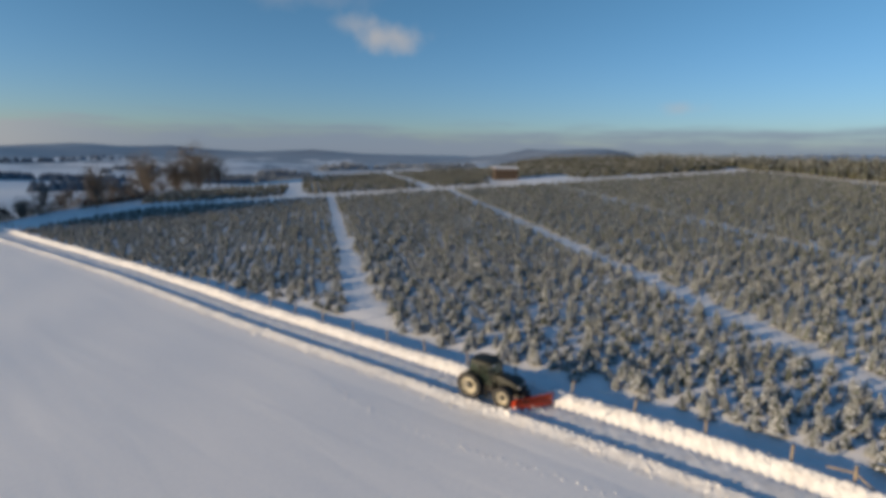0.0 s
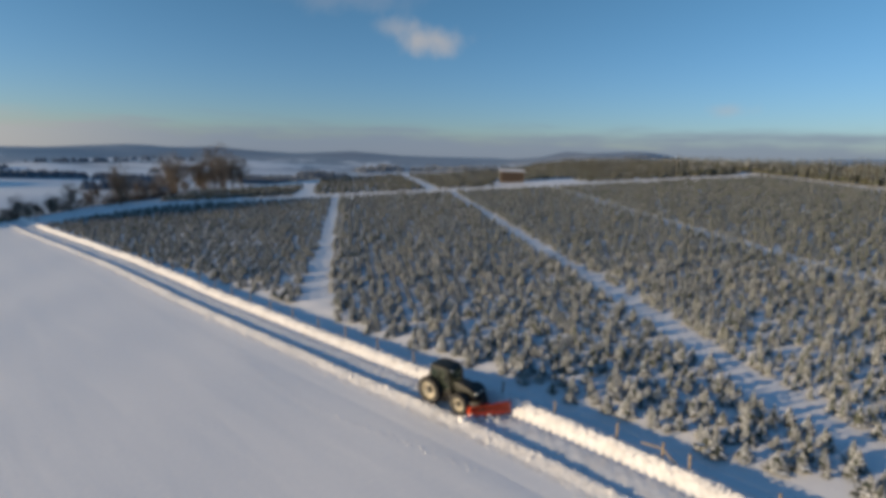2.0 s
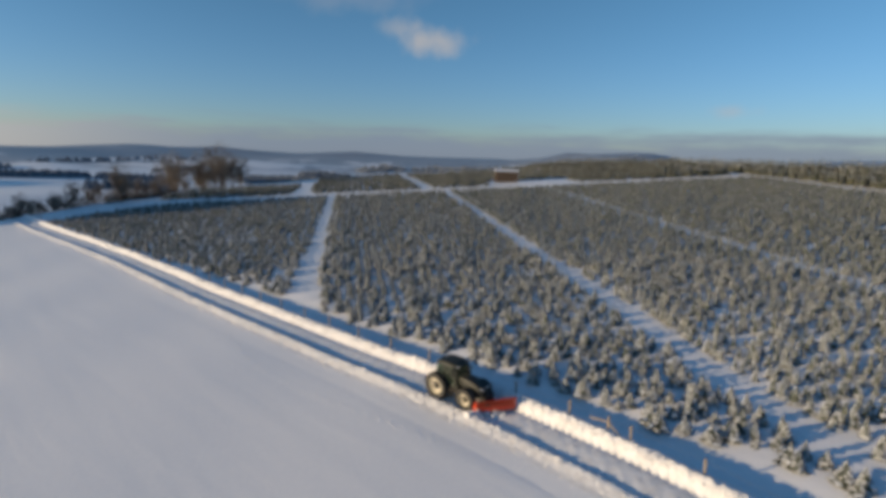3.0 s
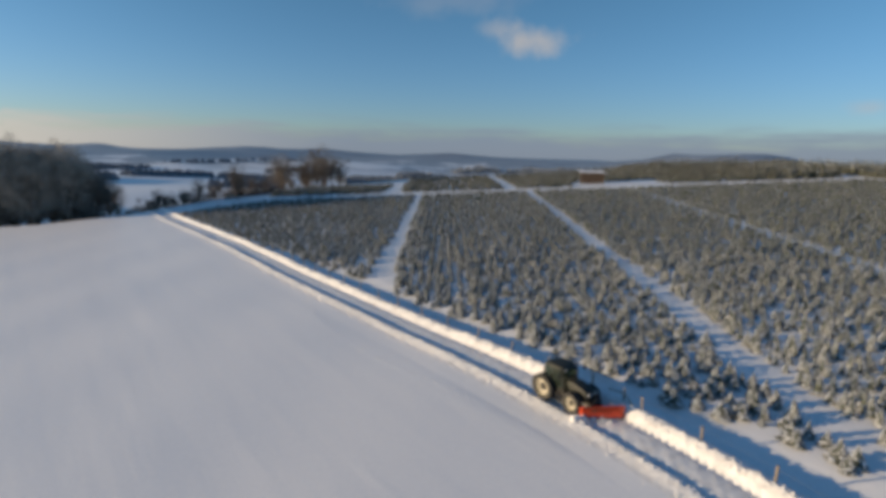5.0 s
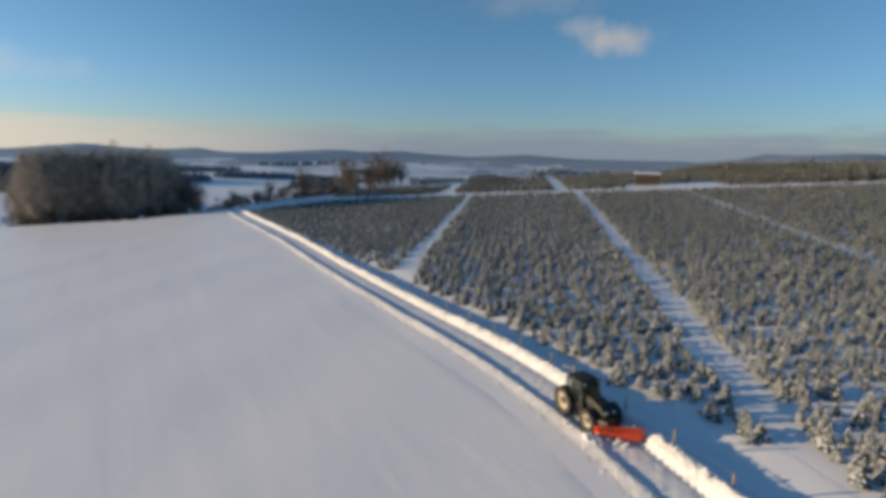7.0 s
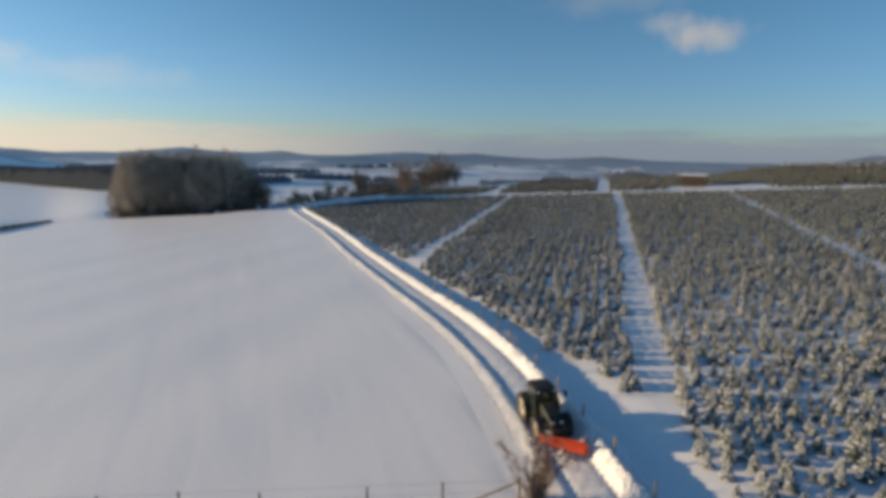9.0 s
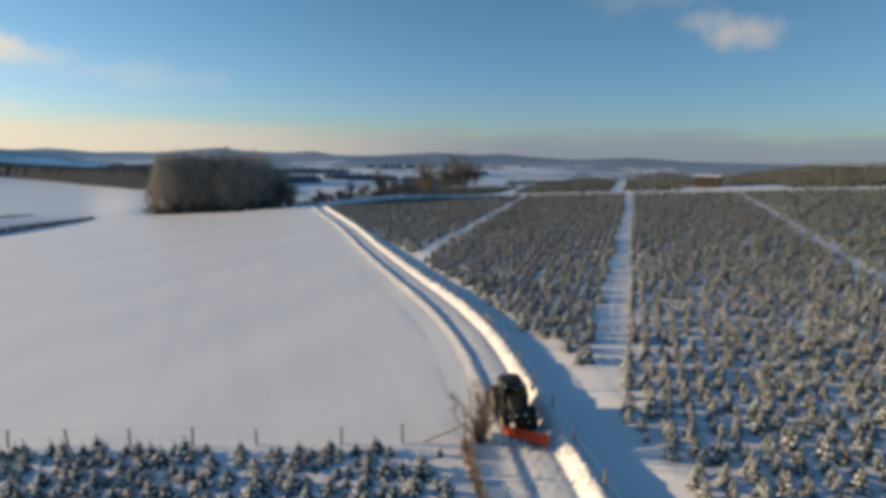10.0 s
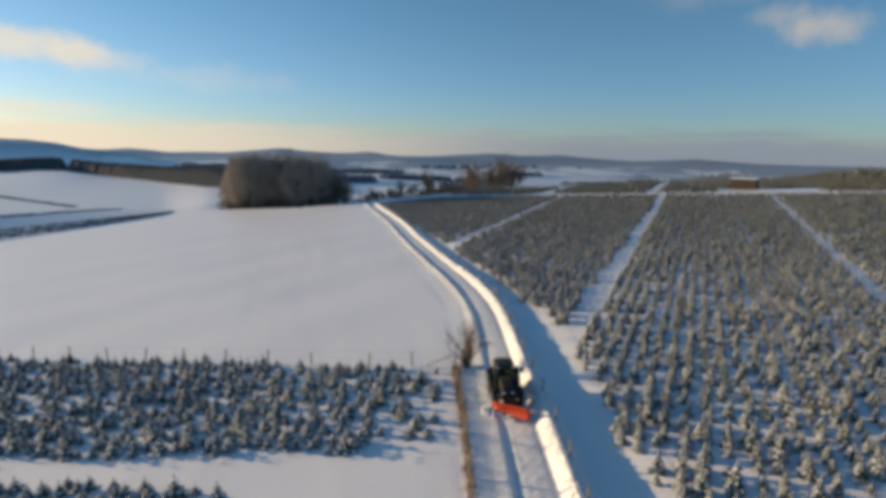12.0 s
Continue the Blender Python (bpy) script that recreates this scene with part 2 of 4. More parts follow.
def prism(outline, y0, y1, bm=None):
    """Extrudes an outline of (x, z) from y0 to y1."""
    bm = bm or bmesh.new()
    a = [bm.verts.new((x, y0, z)) for x, z in outline]
    b = [bm.verts.new((x, y1, z)) for x, z in outline]
    bm.faces.new(a), bm.faces.new(b[::-1])
    for i in range(len(a)):
        j = (i + 1) % len(a)
        bm.faces.new((a[i], b[i], b[j], a[j]))
    return bm


def empty(name, m, label, category, group="", kind=""):
    ob = new(name)
    ob.matrix_basis = m
    return tagged(ob, label, category, group, kind)


# ---- the lie of the land ----
RISE = math.tan(radians(SLOPE))
ALONG, ACROSS = np.array((-0.773, 0.635)), np.array((0.635, 0.773))
EDGE_Y = [-90, -25, 3, 23, 41, 59, 75, 90, 120, 160, 260]
EDGE_X = [-150, -131, -116, -118, -130, -138, -146, -152, -152, -142, -130]


def lattice(x, y):
    """Plantation coordinates: across the rides, and along them up the hill."""
    return x * ACROSS[0] + y * ACROSS[1], x * ALONG[0] + y * ALONG[1]


def bell(x, y, cx, cy, rx, ry, angle):
    c, s = math.cos(radians(angle)), math.sin(radians(angle))
    u, v = (x - cx) * c + (y - cy) * s, -(x - cx) * s + (y - cy) * c
    return np.exp(-(u / rx) ** 2 - (v / ry) ** 2)


def polar(angle, far):
    return far * math.cos(radians(angle)), far * math.sin(radians(angle))


def step(v, a, b):
    k = np.clip((v - a) / (b - a), 0.0, 1.0)
    return k * k * (3 - 2 * k)


# distant hills: bearing, distance, half width, half depth, height
HILLS = [(117.5, 2400, 130, 300, 56), (112, 2400, 150, 300, 74), (108.5, 2450, 90, 300, 40), (166, 3000, 600, 300, 20), (150, 3300, 700, 300, 16), (138, 3600, 600, 300, 10),
         (176, 2600, 400, 300, 14), (202.5, 1500, 130, 260, 34), (197.5, 1750, 90, 200, 20), (212, 1600, 160, 300, 40), (92, 3000, 500, 300, 50), (78, 2600, 600, 300, 50),
         (186, 2800, 350, 300, 14), (163.5, 2900, 130, 200, 15), (160.6, 2900, 60, 150, 9), (158.4, 3000, 42, 150, 16), (153.5, 3100, 170, 200, 11), (147.5, 3100, 130, 150, 9), (159, 620, 160, 90, 8), (172, 560, 120, 80, 8)]


def small_hills():
    """Many low ridges far out, so that the skyline and the fields before it roll."""
    rng = np.random.default_rng(77)
    return [(rng.uniform(70, 214), rng.uniform(1300, 3600), rng.uniform(60, 230), rng.uniform(60, 200), rng.uniform(4, 13)) for _ in range(90)] + \
        [(rng.uniform(118, 186), rng.uniform(2900, 3300), rng.uniform(70, 160), rng.uniform(70, 170), rng.uniform(6, 16)) for _ in range(26)]


HILLS += small_hills()


def terrace(x, y, a, b, rise, wide, run):
    """A bank along the line from a to b: the ground beyond it stands higher and falls back slowly."""
    length = math.hypot(b[0] - a[0], b[1] - a[1])
    dx, dy = (b[0] - a[0]) / length, (b[1] - a[1]) / length
    f = (x - a[0]) * dx + (y - a[1]) * dy
    s = -(x - a[0]) * dy + (y - a[1]) * dx
    return rise * step(s, 0, wide) * (1 - step(s, wide, run)) * step(f, -60, 0) * (1 - step(f, length * 0.5, length))


TERRACES = [((-118, -121), (-186, -50), 1.3, 22, 50), ((-170, -150), (-215, -60), 1.0, 18, 60)]


def valley_field(x, y, z):
    """The broad field across the valley: nearly level, with one low swell."""
    px, py = x - 53, y - 6
    r, a = np.hypot(px, py), np.degrees(np.arctan2(py, px)) % 360
    level = -12.4 + 4.2 * np.exp(-((a - 202) / 2.6) ** 2) * step(r, 420, 740) + 3.0 * step(a, 194, 189)
    w = step(r, 215, 300) * (1 - step(r, 850, 1050)) * step(a, 182, 188) * (1 - step(a, 214, 222))
    return z * (1 - w) + level * w


def land(x, y):
    x, y = np.asarray(x, float), np.asarray(y, float)
    n, u = lattice(x, y)
    out = np.maximum((np.interp(y, EDGE_Y, EDGE_X) - x) * 0.85, -0.605 * (x + 131) - 0.796 * (y + 26))
    out = np.maximum(out, np.maximum(u - 196, 0) * 0.9 + np.minimum(0, n))
    out = np.maximum(out, np.maximum(np.hypot(x, y) - 330, 0))
    near = RISE * np.clip(y, -70, 185) - 0.04 * np.maximum(u - 130, 0) * step(n, 90, 60)
    # a shallow ditch between the road's far bank and the firs
    side = y - road_y(x)
    near = near - 0.34 * np.exp(-((side - 3.5) / 1.25) ** 2) * step(x, -70, -30)
    fall = 1 - np.exp(-np.maximum(out, 0) / 130)
    far = np.hypot(x, y)
    hills = -34 + 38 * step(far, 500, 3000) + 9 * np.sin(x / 170 + 0.6) * np.cos(y / 230) * step(far, 250, 600) + 7 * wobble(x, y, 420.0) * step(far, 1300, 2200)
    for bearing, distance, wide, deep, tall in HILLS:
        hills = hills + tall * bell(x, y, *polar(bearing, distance), deep, wide, bearing)
    for place in TERRACES:
        near = near + terrace(x, y, *place)
        hills = hills + terrace(x, y, *place)
    return valley_field(x, y, near * (1 - fall) + hills * fall) + 0.055 * wobble(x, y, 9.0) * (1 - step(far, 200, 400))


def on_land(x, y):
    return float(land(x, y))


# the cleared road, its middle line
ROAD_X = np.array([-150, -118, -97, -66, -43, -22, -10, -4, 2, 8, 18, 27.5, 33, 50, 80], float)
ROAD_Y = np.array([25.5, 24.6, 24.5, 24.9, 24.2, 23.85, 23.9, 23.9, 23.5, 22.6, 20.2, 18.0, 16.7, 12.2, 4.2], float)


def road_y(x):
    """The road's middle, smoothed."""
    x = np.asarray(x, float)
    return sum(np.interp(x + d, ROAD_X, ROAD_Y) for d in (-5, -3, -1.5, 0, 1.5, 3, 5)) / 7


def wobble(x, y, size, seed=0.0):
    """Cheap smooth noise of about -1 to 1 for arrays."""
    s = np.zeros_like(np.asarray(x, float))
    for i, (a, b) in enumerate(((1.0, 0.31), (-0.42, 1.13), (0.77, -0.86), (1.61, 1.27), (-1.9, 0.7))):
        s = s + np.sin((x * a + y * b) / size * 2.1 + 1.7 * i + seed)
    return s / 3.2


def build_ground():
    def axis(low, high, stepsize):
        mid = np.arange(low, high, stepsize)
        grow = np.cumsum(stepsize * 1.12 ** np.arange(1, 70))
        grow = grow[grow < 4600]
        return np.concatenate((low - grow[::-1], mid, high + grow))
    xs, ys = axis(-160, 80, 1.6), axis(-80, 215, 1.6)
    gx, gy = np.meshgrid(xs, ys, indexing="ij")
    z = land(gx, gy)
    off = gy - road_y(gx)
    z -= 0.5 * (1 - step(np.abs(off), 0.8, 1.8)) * (gx > -150) * (gx < 80)
    v = np.stack((gx, gy, z), -1).reshape(-1, 3)
    i = np.arange(len(xs) * len(ys)).reshape(len(xs), len(ys))
    q = np.stack((i[:-1, :-1], i[1:, :-1], i[1:, 1:], i[:-1, 1:]), -1).reshape(-1, 4)
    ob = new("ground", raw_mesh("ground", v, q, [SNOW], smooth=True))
    tagged(ob, "snow-covered rolling farmland with a smooth open field", "ground", kind="structure")


# cross profile of the road: distance from the middle towards the plantation, height
SIDE = [(-4.2, -0.03), (-3.4, 0.006), (-2.6, 0.012), (-2.05, 0.045), (-1.7, 0.16), (-1.42, 0.25), (-1.22, 0.18), (-1.08, 0.03), (-0.9, 0.0), (0.0, 0.03), (0.9, 0.0), (1.05, 0.08),
        (1.33, 0.40), (1.58, 0.60), (1.82, 0.57), (2.12, 0.28), (2.5, 0.08), (3.5, 0.012), (4.2, -0.03)]


def bank_height(x, s):
    """Height of the road's cross profile; the banks change along the way."""
    h = np.interp(s, *np.array(SIDE).T)
    # towards and past the field's corner the near bank is low and trodden
    h = np.where(s < -1, h * (1 - 0.35 * step(x, -10, 5) - 0.3 * step(x, 12, 18)), h)
    # the far bank is lower where the plough has not yet passed
    return np.where(s > 1, h * (0.72 + 0.2 * step(x, -14, -8) - 0.1 * step(x, -6, 2) + 0.16 * step(x, 6, 14)), h)


def build_road():
    xs = np.concatenate((np.arange(-150, -60, 0.3), np.arange(-60, -38, 0.11), np.arange(-38, 36, 0.072), np.arange(36, 40, 0.11), np.arange(40, 80, 0.3)))
    ss = np.concatenate((np.linspace(-4.2, -2.4, 6), np.arange(-2.3, 2.9, 0.09), np.linspace(2.95, 4.2, 6)))
    gx, gs = np.meshgrid(xs, ss, indexing="ij")
    cy = road_y(gx)
    h = bank_height(gx, gs)
    gy = cy + gs
    rough = np.clip(h * 2.2, 0, 1)
    lump = 0.4 * wobble(gx, gy, 0.6) + 0.4 * wobble(gx, gy, 0.3, 2.0) + 0.5 * wobble(gx, gy, 0.17, 4.0)
    h = h * (1 + 0.13 * wobble(gx, gs * 0.2, 2.3)) + rough * 0.085 * lump
    # lug marks of the big tyres along the foot of the far bank
    h = h + 0.018 * np.exp(-((gs - 1.08) / 0.10) ** 2) * np.sin((gx + gs * 0.8) * math.tau / 0.5)
    grit = 0.012 * wobble(gx, gy, 0.4, 1.0) * (np.abs(gs) < 1.2)
    # two wheel ruts with lugs
    rut = np.exp(-((np.abs(gs + 0.03) - 0.86) / 0.17) ** 2)
    h = h + grit - rut * (0.05 + 0.05 * np.sin((gx + np.abs(np.abs(gs + 0.03) - 0.86) * 1.1) * math.tau / 0.42))
    z = land(gx, gy) + h
    v = np.stack((gx, gy, z), -1).reshape(-1, 3)
    i = np.arange(gx.size).reshape(gx.shape)
    q = np.stack((i[:-1, :-1], i[1:, :-1], i[1:, 1:], i[:-1, 1:]), -1).reshape(-1, 4)
    mid = (gs[:-1, :-1] + 0.045).ravel()
    ob = new("road", raw_mesh("road", v, q, [SNOW_LOOSE, SNOW_ROAD, SNOW], np.where(np.abs(mid) < 1.1, 1, np.where(np.abs(mid) > 2.6, 2, 0)), smooth=True))
    tagged(ob, "ploughed snowy farm road between rough banks of snow", "road", kind="structure")
    # broken clods along both banks
    rng = np.random.default_rng(5)
    ico = bmesh.new()
    bmesh.ops.create_icosphere(ico, subdivisions=1, radius=1)
    base = np.array([p.co for p in ico.verts])
    faces = np.array([[p.index for p in f.verts] for f in ico.faces])
    ico.free()
    count = 8500
    x = rng.uniform(-75, 40, count)
    right = rng.random(count) < 0.55
    s = np.where(right, rng.normal(1.65, 0.38, count), rng.normal(-1.65, 0.35, count))
    s = np.where(np.abs(s) < 1.15, np.sign(s) * 1.3, s)
    keep = ~((rng.uniform(-8, 17, count) < x) & ~right)
    x, s = x[keep], s[keep]
    cy = road_y(x)
    hz = bank_height(x, s) + land(x, cy + s)
    r = rng.lognormal(-3.3, 0.42, len(x))
    shape = base[None] * rng.uniform(0.65, 1.25, (len(x), len(base), 1)) * r[:, None, None] * np.array((1.1, 1, 0.8))
    v = shape + np.stack((x, cy + s, hz + r * 0.1), -1)[:, None]
    f = faces[None] + (np.arange(len(x)) * len(base))[:, None, None]
    tagged(new("snow_clods", raw_mesh("snow_clods", v.reshape(-1, 3), f.reshape(-1, 3), [SNOW_LOOSE])), "broken clods of snow along the banks", "snow", kind="stuff")


build_ground()
build_road()

# ---- the plantation ----


def fir_template(seed, tiers, blades, fine, snow=0.85, plain=False):
    """Small fir of height 1: green tiers of boughs, each with snow on it. Returns arrays for needles and for snow."""
    rng = np.random.default_rng(seed)
    green, white = [], []

    def bough(z, reach, a, wide, droop):
        c, s = math.cos(a), math.sin(a)

        def at(along, side, up):
            return (c * along - s * side, s * along + c * side, z + up)
        w = reach * wide
        root, tip = at(0.0, 0, 0.05), at(reach, 0, -droop)
        left, right = at(reach * 0.62, w, -droop * 0.9), at(reach * 0.62, -w, -droop * 0.9)
        crown = at(reach * 0.55, 0, 0.025 - droop * 0.3)
        low = at(reach * 0.35, 0, -0.07 - droop * 0.5)
        if plain:
            green.extend(((root, left, tip), (root, tip, right)))
        else:
            green.extend(((root, left, crown), (root, crown, right), (left, tip, crown), (crown, tip, right)))
        if fine:
            green.extend(((root, low, left), (root, right, low), (low, tip, left), (low, right, tip)))
        if rng.random() < snow:
            k, up = rng.uniform(0.38, 0.72), rng.uniform(0.012, 0.028)
            start = rng.uniform(0.3, 0.5)
            r2, t2 = at(reach * start, 0, 0.04), at(reach * rng.uniform(0.88, 1.0), rng.uniform(-.2, .2) * w, 0.012 - droop)
            l2, g2 = at(reach * 0.65, w * k, 0.022 - droop * 0.5), at(reach * 0.65, -w * k, 0.022 - droop * 0.5)
            c2 = at(reach * 0.66, 0, 0.030 + up * 0.5 - droop * 0.35)
            if plain:
                white.extend(((r2, l2, t2), (r2, t2, g2)))
                return
            white.extend(((r2, l2, c2), (r2, c2, g2), (l2, t2, c2), (c2, t2, g2)))

    for i in range(tiers):
        f = i / (tiers - 1)
        z = 0.10 + 0.72 * f ** 0.95
        radius = 0.45 * (1 - f) ** 0.95 + 0.075
        m = max(5, round(blades * (1 - 0.4 * f)))
        turn = rng.uniform(0, math.tau)
        for j in range(m):
            bough(z + rng.uniform(-0.02, 0.02), radius * rng.uniform(0.72, 1.15), turn + math.tau * (j + rng.uniform(-0.25, 0.25)) / m,
                  rng.uniform(0.30, 0.5), rng.uniform(0.0, 0.045))
    # the dense inner needles round the stem
    for j in range(6):
        a, b = math.tau * j / 6, math.tau * (j + 1) / 6
        green.append(((0.25 * math.cos(a), 0.25 * math.sin(a), 0.04), (0.25 * math.cos(b), 0.25 * math.sin(b), 0.04), (0, 0, 0.72)))
    for j in range(3):
        a = math.tau * j / 3
        b = a + math.tau / 3
        green.append(((0.035 * math.cos(a), 0.035 * math.sin(a), 0.80), (0.035 * math.cos(b), 0.035 * math.sin(b), 0.80), (0, 0, 1.0)))
    return np.array(green), np.array(white)


def soup(tris):
    """Triangles (m, 3, 3) to verts and faces."""
    return tris.reshape(-1, 3), np.arange(len(tris) * 3).reshape(-1, 3)


RIDES = ((3.5, 1.3), (30.85, 1.12), (55.55, 0.5))
TOP_TRACK, END_TRACK = 122.0, 114.0
EDGE_ROAD_X = np.array([-130, -60, -33, -12, 0, 12, 19.5, 26, 31, 36, 60], float)
EDGE_ROAD_Y = np.array([26.6, 27.7, 29.0, 28.4, 28.3, 27.6, 26.0, 23.7, 22.2, 21.4, 15.0], float)
TRACK_EDGE_Y, TRACK_EDGE_X = (25.0, 36.0, 48.0, 70.0, 90.0), (-106.0, -111.0, -112.0, -106.0, -99.0)
ROW_GAP, TREE_GAP = 1.06, 0.84


def plant_rows():
    """Places of the young firs: rows along the rides, with gaps."""
    rng = np.random.default_rng(11)
    n, u = np.meshgrid(np.arange(-60, 113, ROW_GAP), np.arange(-45, 119, TREE_GAP), indexing="ij")
    n, u = n + rng.normal(0, 1, n.shape) * np.where(n > 31, 0.13 + 0.13 * step(u, 15, 50), 0.22), u + rng.normal(0, 0.2, u.shape)
    n, u = n.ravel(), u.ravel()
    x, y = n * ACROSS[0] + u * ALONG[0], n * ACROSS[1] + u * ALONG[1]
    ok = (y > np.interp(x, EDGE_ROAD_X, EDGE_ROAD_Y) + rng.normal(0, 0.25, len(x))) & (x < 62) & (x > np.interp(y, TRACK_EDGE_Y, TRACK_EDGE_X))
    for ride, half in RIDES:
        ok &= np.abs(n - ride) > half * (1.15 - 0.35 * step(u, 15, 80))
    ok &= ~((np.abs(n - 82) < 0.9) & (rng.random(len(n)) < 0.55))
    ok &= (n > -52) | (u < 100)
    bare = wobble(x, y, 7.0, 3.0) + 0.7 * wobble(x, y, 2.6, 1.0)
    thin = np.where((n > 10) & (n < 30) & (y < 50), 1.45, 1.7)
    beside = np.min([np.abs(np.abs(n - ride) - half) for ride, half in RIDES], 0) < 1.2
    ok &= ((bare < thin) & (rng.random(len(x)) > 0.05)) | beside
    return x[ok], y[ok], n[ok], u[ok], rng


def place_many(templates, which, x, y, z, tall, wide, spin):
    """Joined copies of template triangles."""
    out = []
    for k, tri in enumerate(templates):
        m = which == k
        if not m.any() or not len(tri):
            continue
        c, s = np.cos(spin[m]), np.sin(spin[m])
        v = tri.reshape(-1, 3)
        px = (v[None, :, 0] * c[:, None] - v[None, :, 1] * s[:, None]) * wide[m][:, None] + x[m][:, None]
        py = (v[None, :, 0] * s[:, None] + v[None, :, 1] * c[:, None]) * wide[m][:, None] + y[m][:, None]
        pz = v[None, :, 2] * tall[m][:, None] + z[m][:, None]
        out.append(np.stack((px, py, pz), -1).reshape(-1, 3))
    return np.concatenate(out)


def joined_firs(name, label, green, white, which, x, y, tall, wide, spin, needle):
    z = land(x, y) - 0.05
    a = place_many(green, which, x, y, z, tall, wide, spin)
    b = place_many(white, which, x, y, z, tall, wide, spin)
    v = np.concatenate((a, b))
    f = np.arange(len(v)).reshape(-1, 3)
    ob = new(name, raw_mesh(name, v, f, [needle, SNOW_TREE], np.repeat((0, 1), (len(a) // 3, len(b) // 3))))
    return tagged(ob, label, "trees", kind="stuff")


def build_plantation():
    x, y, n, u, rng = plant_rows()
    tall = rng.normal(1.02, 0.18, len(x)).clip(0.5, 1.5) * np.where(n < 3.5, 0.95, 1.0)
    wide = tall * rng.uniform(0.88, 1.12, len(x))
    close = 1 - step(np.hypot(x - 10, y - 5), 40, 62)
    wide, tall = wide * (1.04 - 0.14 * close), tall * (0.94 + 0.03 * close)
    # smaller, slimmer trees in the block past the second ride
    tall = tall * np.where(np.min([np.abs(np.abs(n - ride) - half) for ride, half in RIDES], 0) < 1.2, 1.1, 1.0)
    small = step(n, 29, 33) * step(u, 60, 20)
    tall, wide = tall * (1 + 0.18 * small), wide * (1 - 0.17 * small)
    # the firs along the third ride are thin
    wide = wide * np.where(np.abs(n - RIDES[2][0]) < 1.5, 0.68, 1.0)
    spin = rng.uniform(0, math.tau, len(x))
    which = rng.integers(0, 5, len(x))
    # the singly built ones: the first rows beside the road
    edge = y - np.interp(x, EDGE_ROAD_X, EDGE_ROAD_Y)
    near = np.zeros(len(x), bool)
    rank = np.where((x > -30) & (x < 38), edge + np.abs(x - 10) * 0.12, 1e9)
    near[np.argsort(rank)[:300]] = True
    fine = [fir_template(40 + k, 6, 11, True, 0.80) for k in range(5)]
    made = []
    for k, (green, white) in enumerate(fine):
        root = empty("fir_sapling", pose(0, 0, -500), "young snow-laden fir tree in a plantation row", "tree", "young firs of the plantation")
        trunk = part("trunk", tube((0, 0, -0.1), (0, 0, 0.85), 0.035, 0.01, 6), BARK, root)
        part("crown", raw_mesh("crown", *soup(green), [NEEDLES]), NEEDLES, root)
        tagged(part("snow_load", raw_mesh("snow_load", *soup(white), [SNOW_TREE]), SNOW_TREE, root, "lumps of snow lying on the boughs"), kind="stuff")
        made.append(root)
    used = set()
    for i in np.flatnonzero(near):
        k = int(which[i])
        m = pose(x[i], y[i], on_land(x[i], y[i]) - 0.05, 0, 0, math.degrees(spin[i]))
        if k not in used:
            ob = made[k]
            ob.matrix_basis = m
            used.add(k)
        else:
            ob = copy_thing(made[k], m)
        ob.scale = (wide[i], wide[i], tall[i])
    rest = ~near
    dist = np.hypot(x - 10, y - 5)
    mid = rest & (dist < 62)
    off = rest & (dist >= 62)
    for name, sel, tiers, blades, seed in (("fir_plantation", mid, 5, 8, 60), ("upper_fir_plantation", off, 4, 5, 80)):
        t = [fir_template(seed + k, tiers, blades, False, *((0.85, False) if name == "fir_plantation" else (0.97, True))) for k in range(5)]
        joined_firs(name, "dense rows of young snow-laden fir trees", [a for a, _ in t], [b for _, b in t], which[sel], x[sel], y[sel], tall[sel], wide[sel] * 1.05, spin[sel], NEEDLES)
    # blocks beyond the top track, taller and darker towards the right
    n, u = np.meshgrid(np.arange(-36, 150, 1.6), np.arange(TOP_TRACK + 5, 200, 1.6), indexing="ij")
    n, u = (n + rng.normal(0, 0.25, n.shape)).ravel(), (u + rng.normal(0, 0.3, u.shape)).ravel()
    x, y = n * ACROSS[0] + u * ALONG[0], n * ACROSS[1] + u * ALONG[1]
    ok = (np.abs(n + 4 + (u - 127) * 0.02) > 2.0) & (np.abs(n - 27) > 1.8) & ~((n > 44) & (n < 68) & (u < 140))
    ok &= ~((n < -6) & (u > 158)) & (np.abs(n - 116) > 2.2)
    x, y, n, u = x[ok], y[ok], n[ok], u[ok]
    # and beside the end ride
    n2, u2 = np.meshgrid(np.arange(119, 170, 1.75), np.arange(10, 127, 1.75), indexing="ij")
    n2, u2 = (n2 + rng.normal(0, 0.3, n2.shape)).ravel(), (u2 + rng.normal(0, 0.3, u2.shape)).ravel()
    x, y = np.append(x, n2 * ACROSS[0] + u2 * ALONG[0]), np.append(y, n2 * ACROSS[1] + u2 * ALONG[1])
    n, u = np.append(n, n2), np.append(u, u2)
    gap = wobble(x, y, 9.0, 2.0) < np.where(n > 70, 1.0, 2.0)
    x, y, n, u = x[gap], y[gap], n[gap], u[gap]
    grown = step(n, 70, 112)
    tall = rng.normal(1.0, 0.2, len(x)).clip(0.5, 1.5) * (1.45 + (1.4 + 0.5 * wobble(x, y, 14.0)) * grown)
    t = [fir_template(100 + k, 3, 4, False, 0.8, True) for k in range(5)]
    joined_firs("hilltop_firs", "older fir trees on the hilltop, lightly snowed", [a for a, _ in t], [b for _, b in t], rng.integers(0, 5, len(x)), x, y, tall, tall * (1.1 - 0.2 * grown),
                rng.uniform(0, math.tau, len(x)), NEEDLES_DARK)


# the second plantation, on the field's near side beyond the cross fence
FENCE_A, FENCE_B = np.array((1.3, -21.0)), np.array((17.8, 16.8))


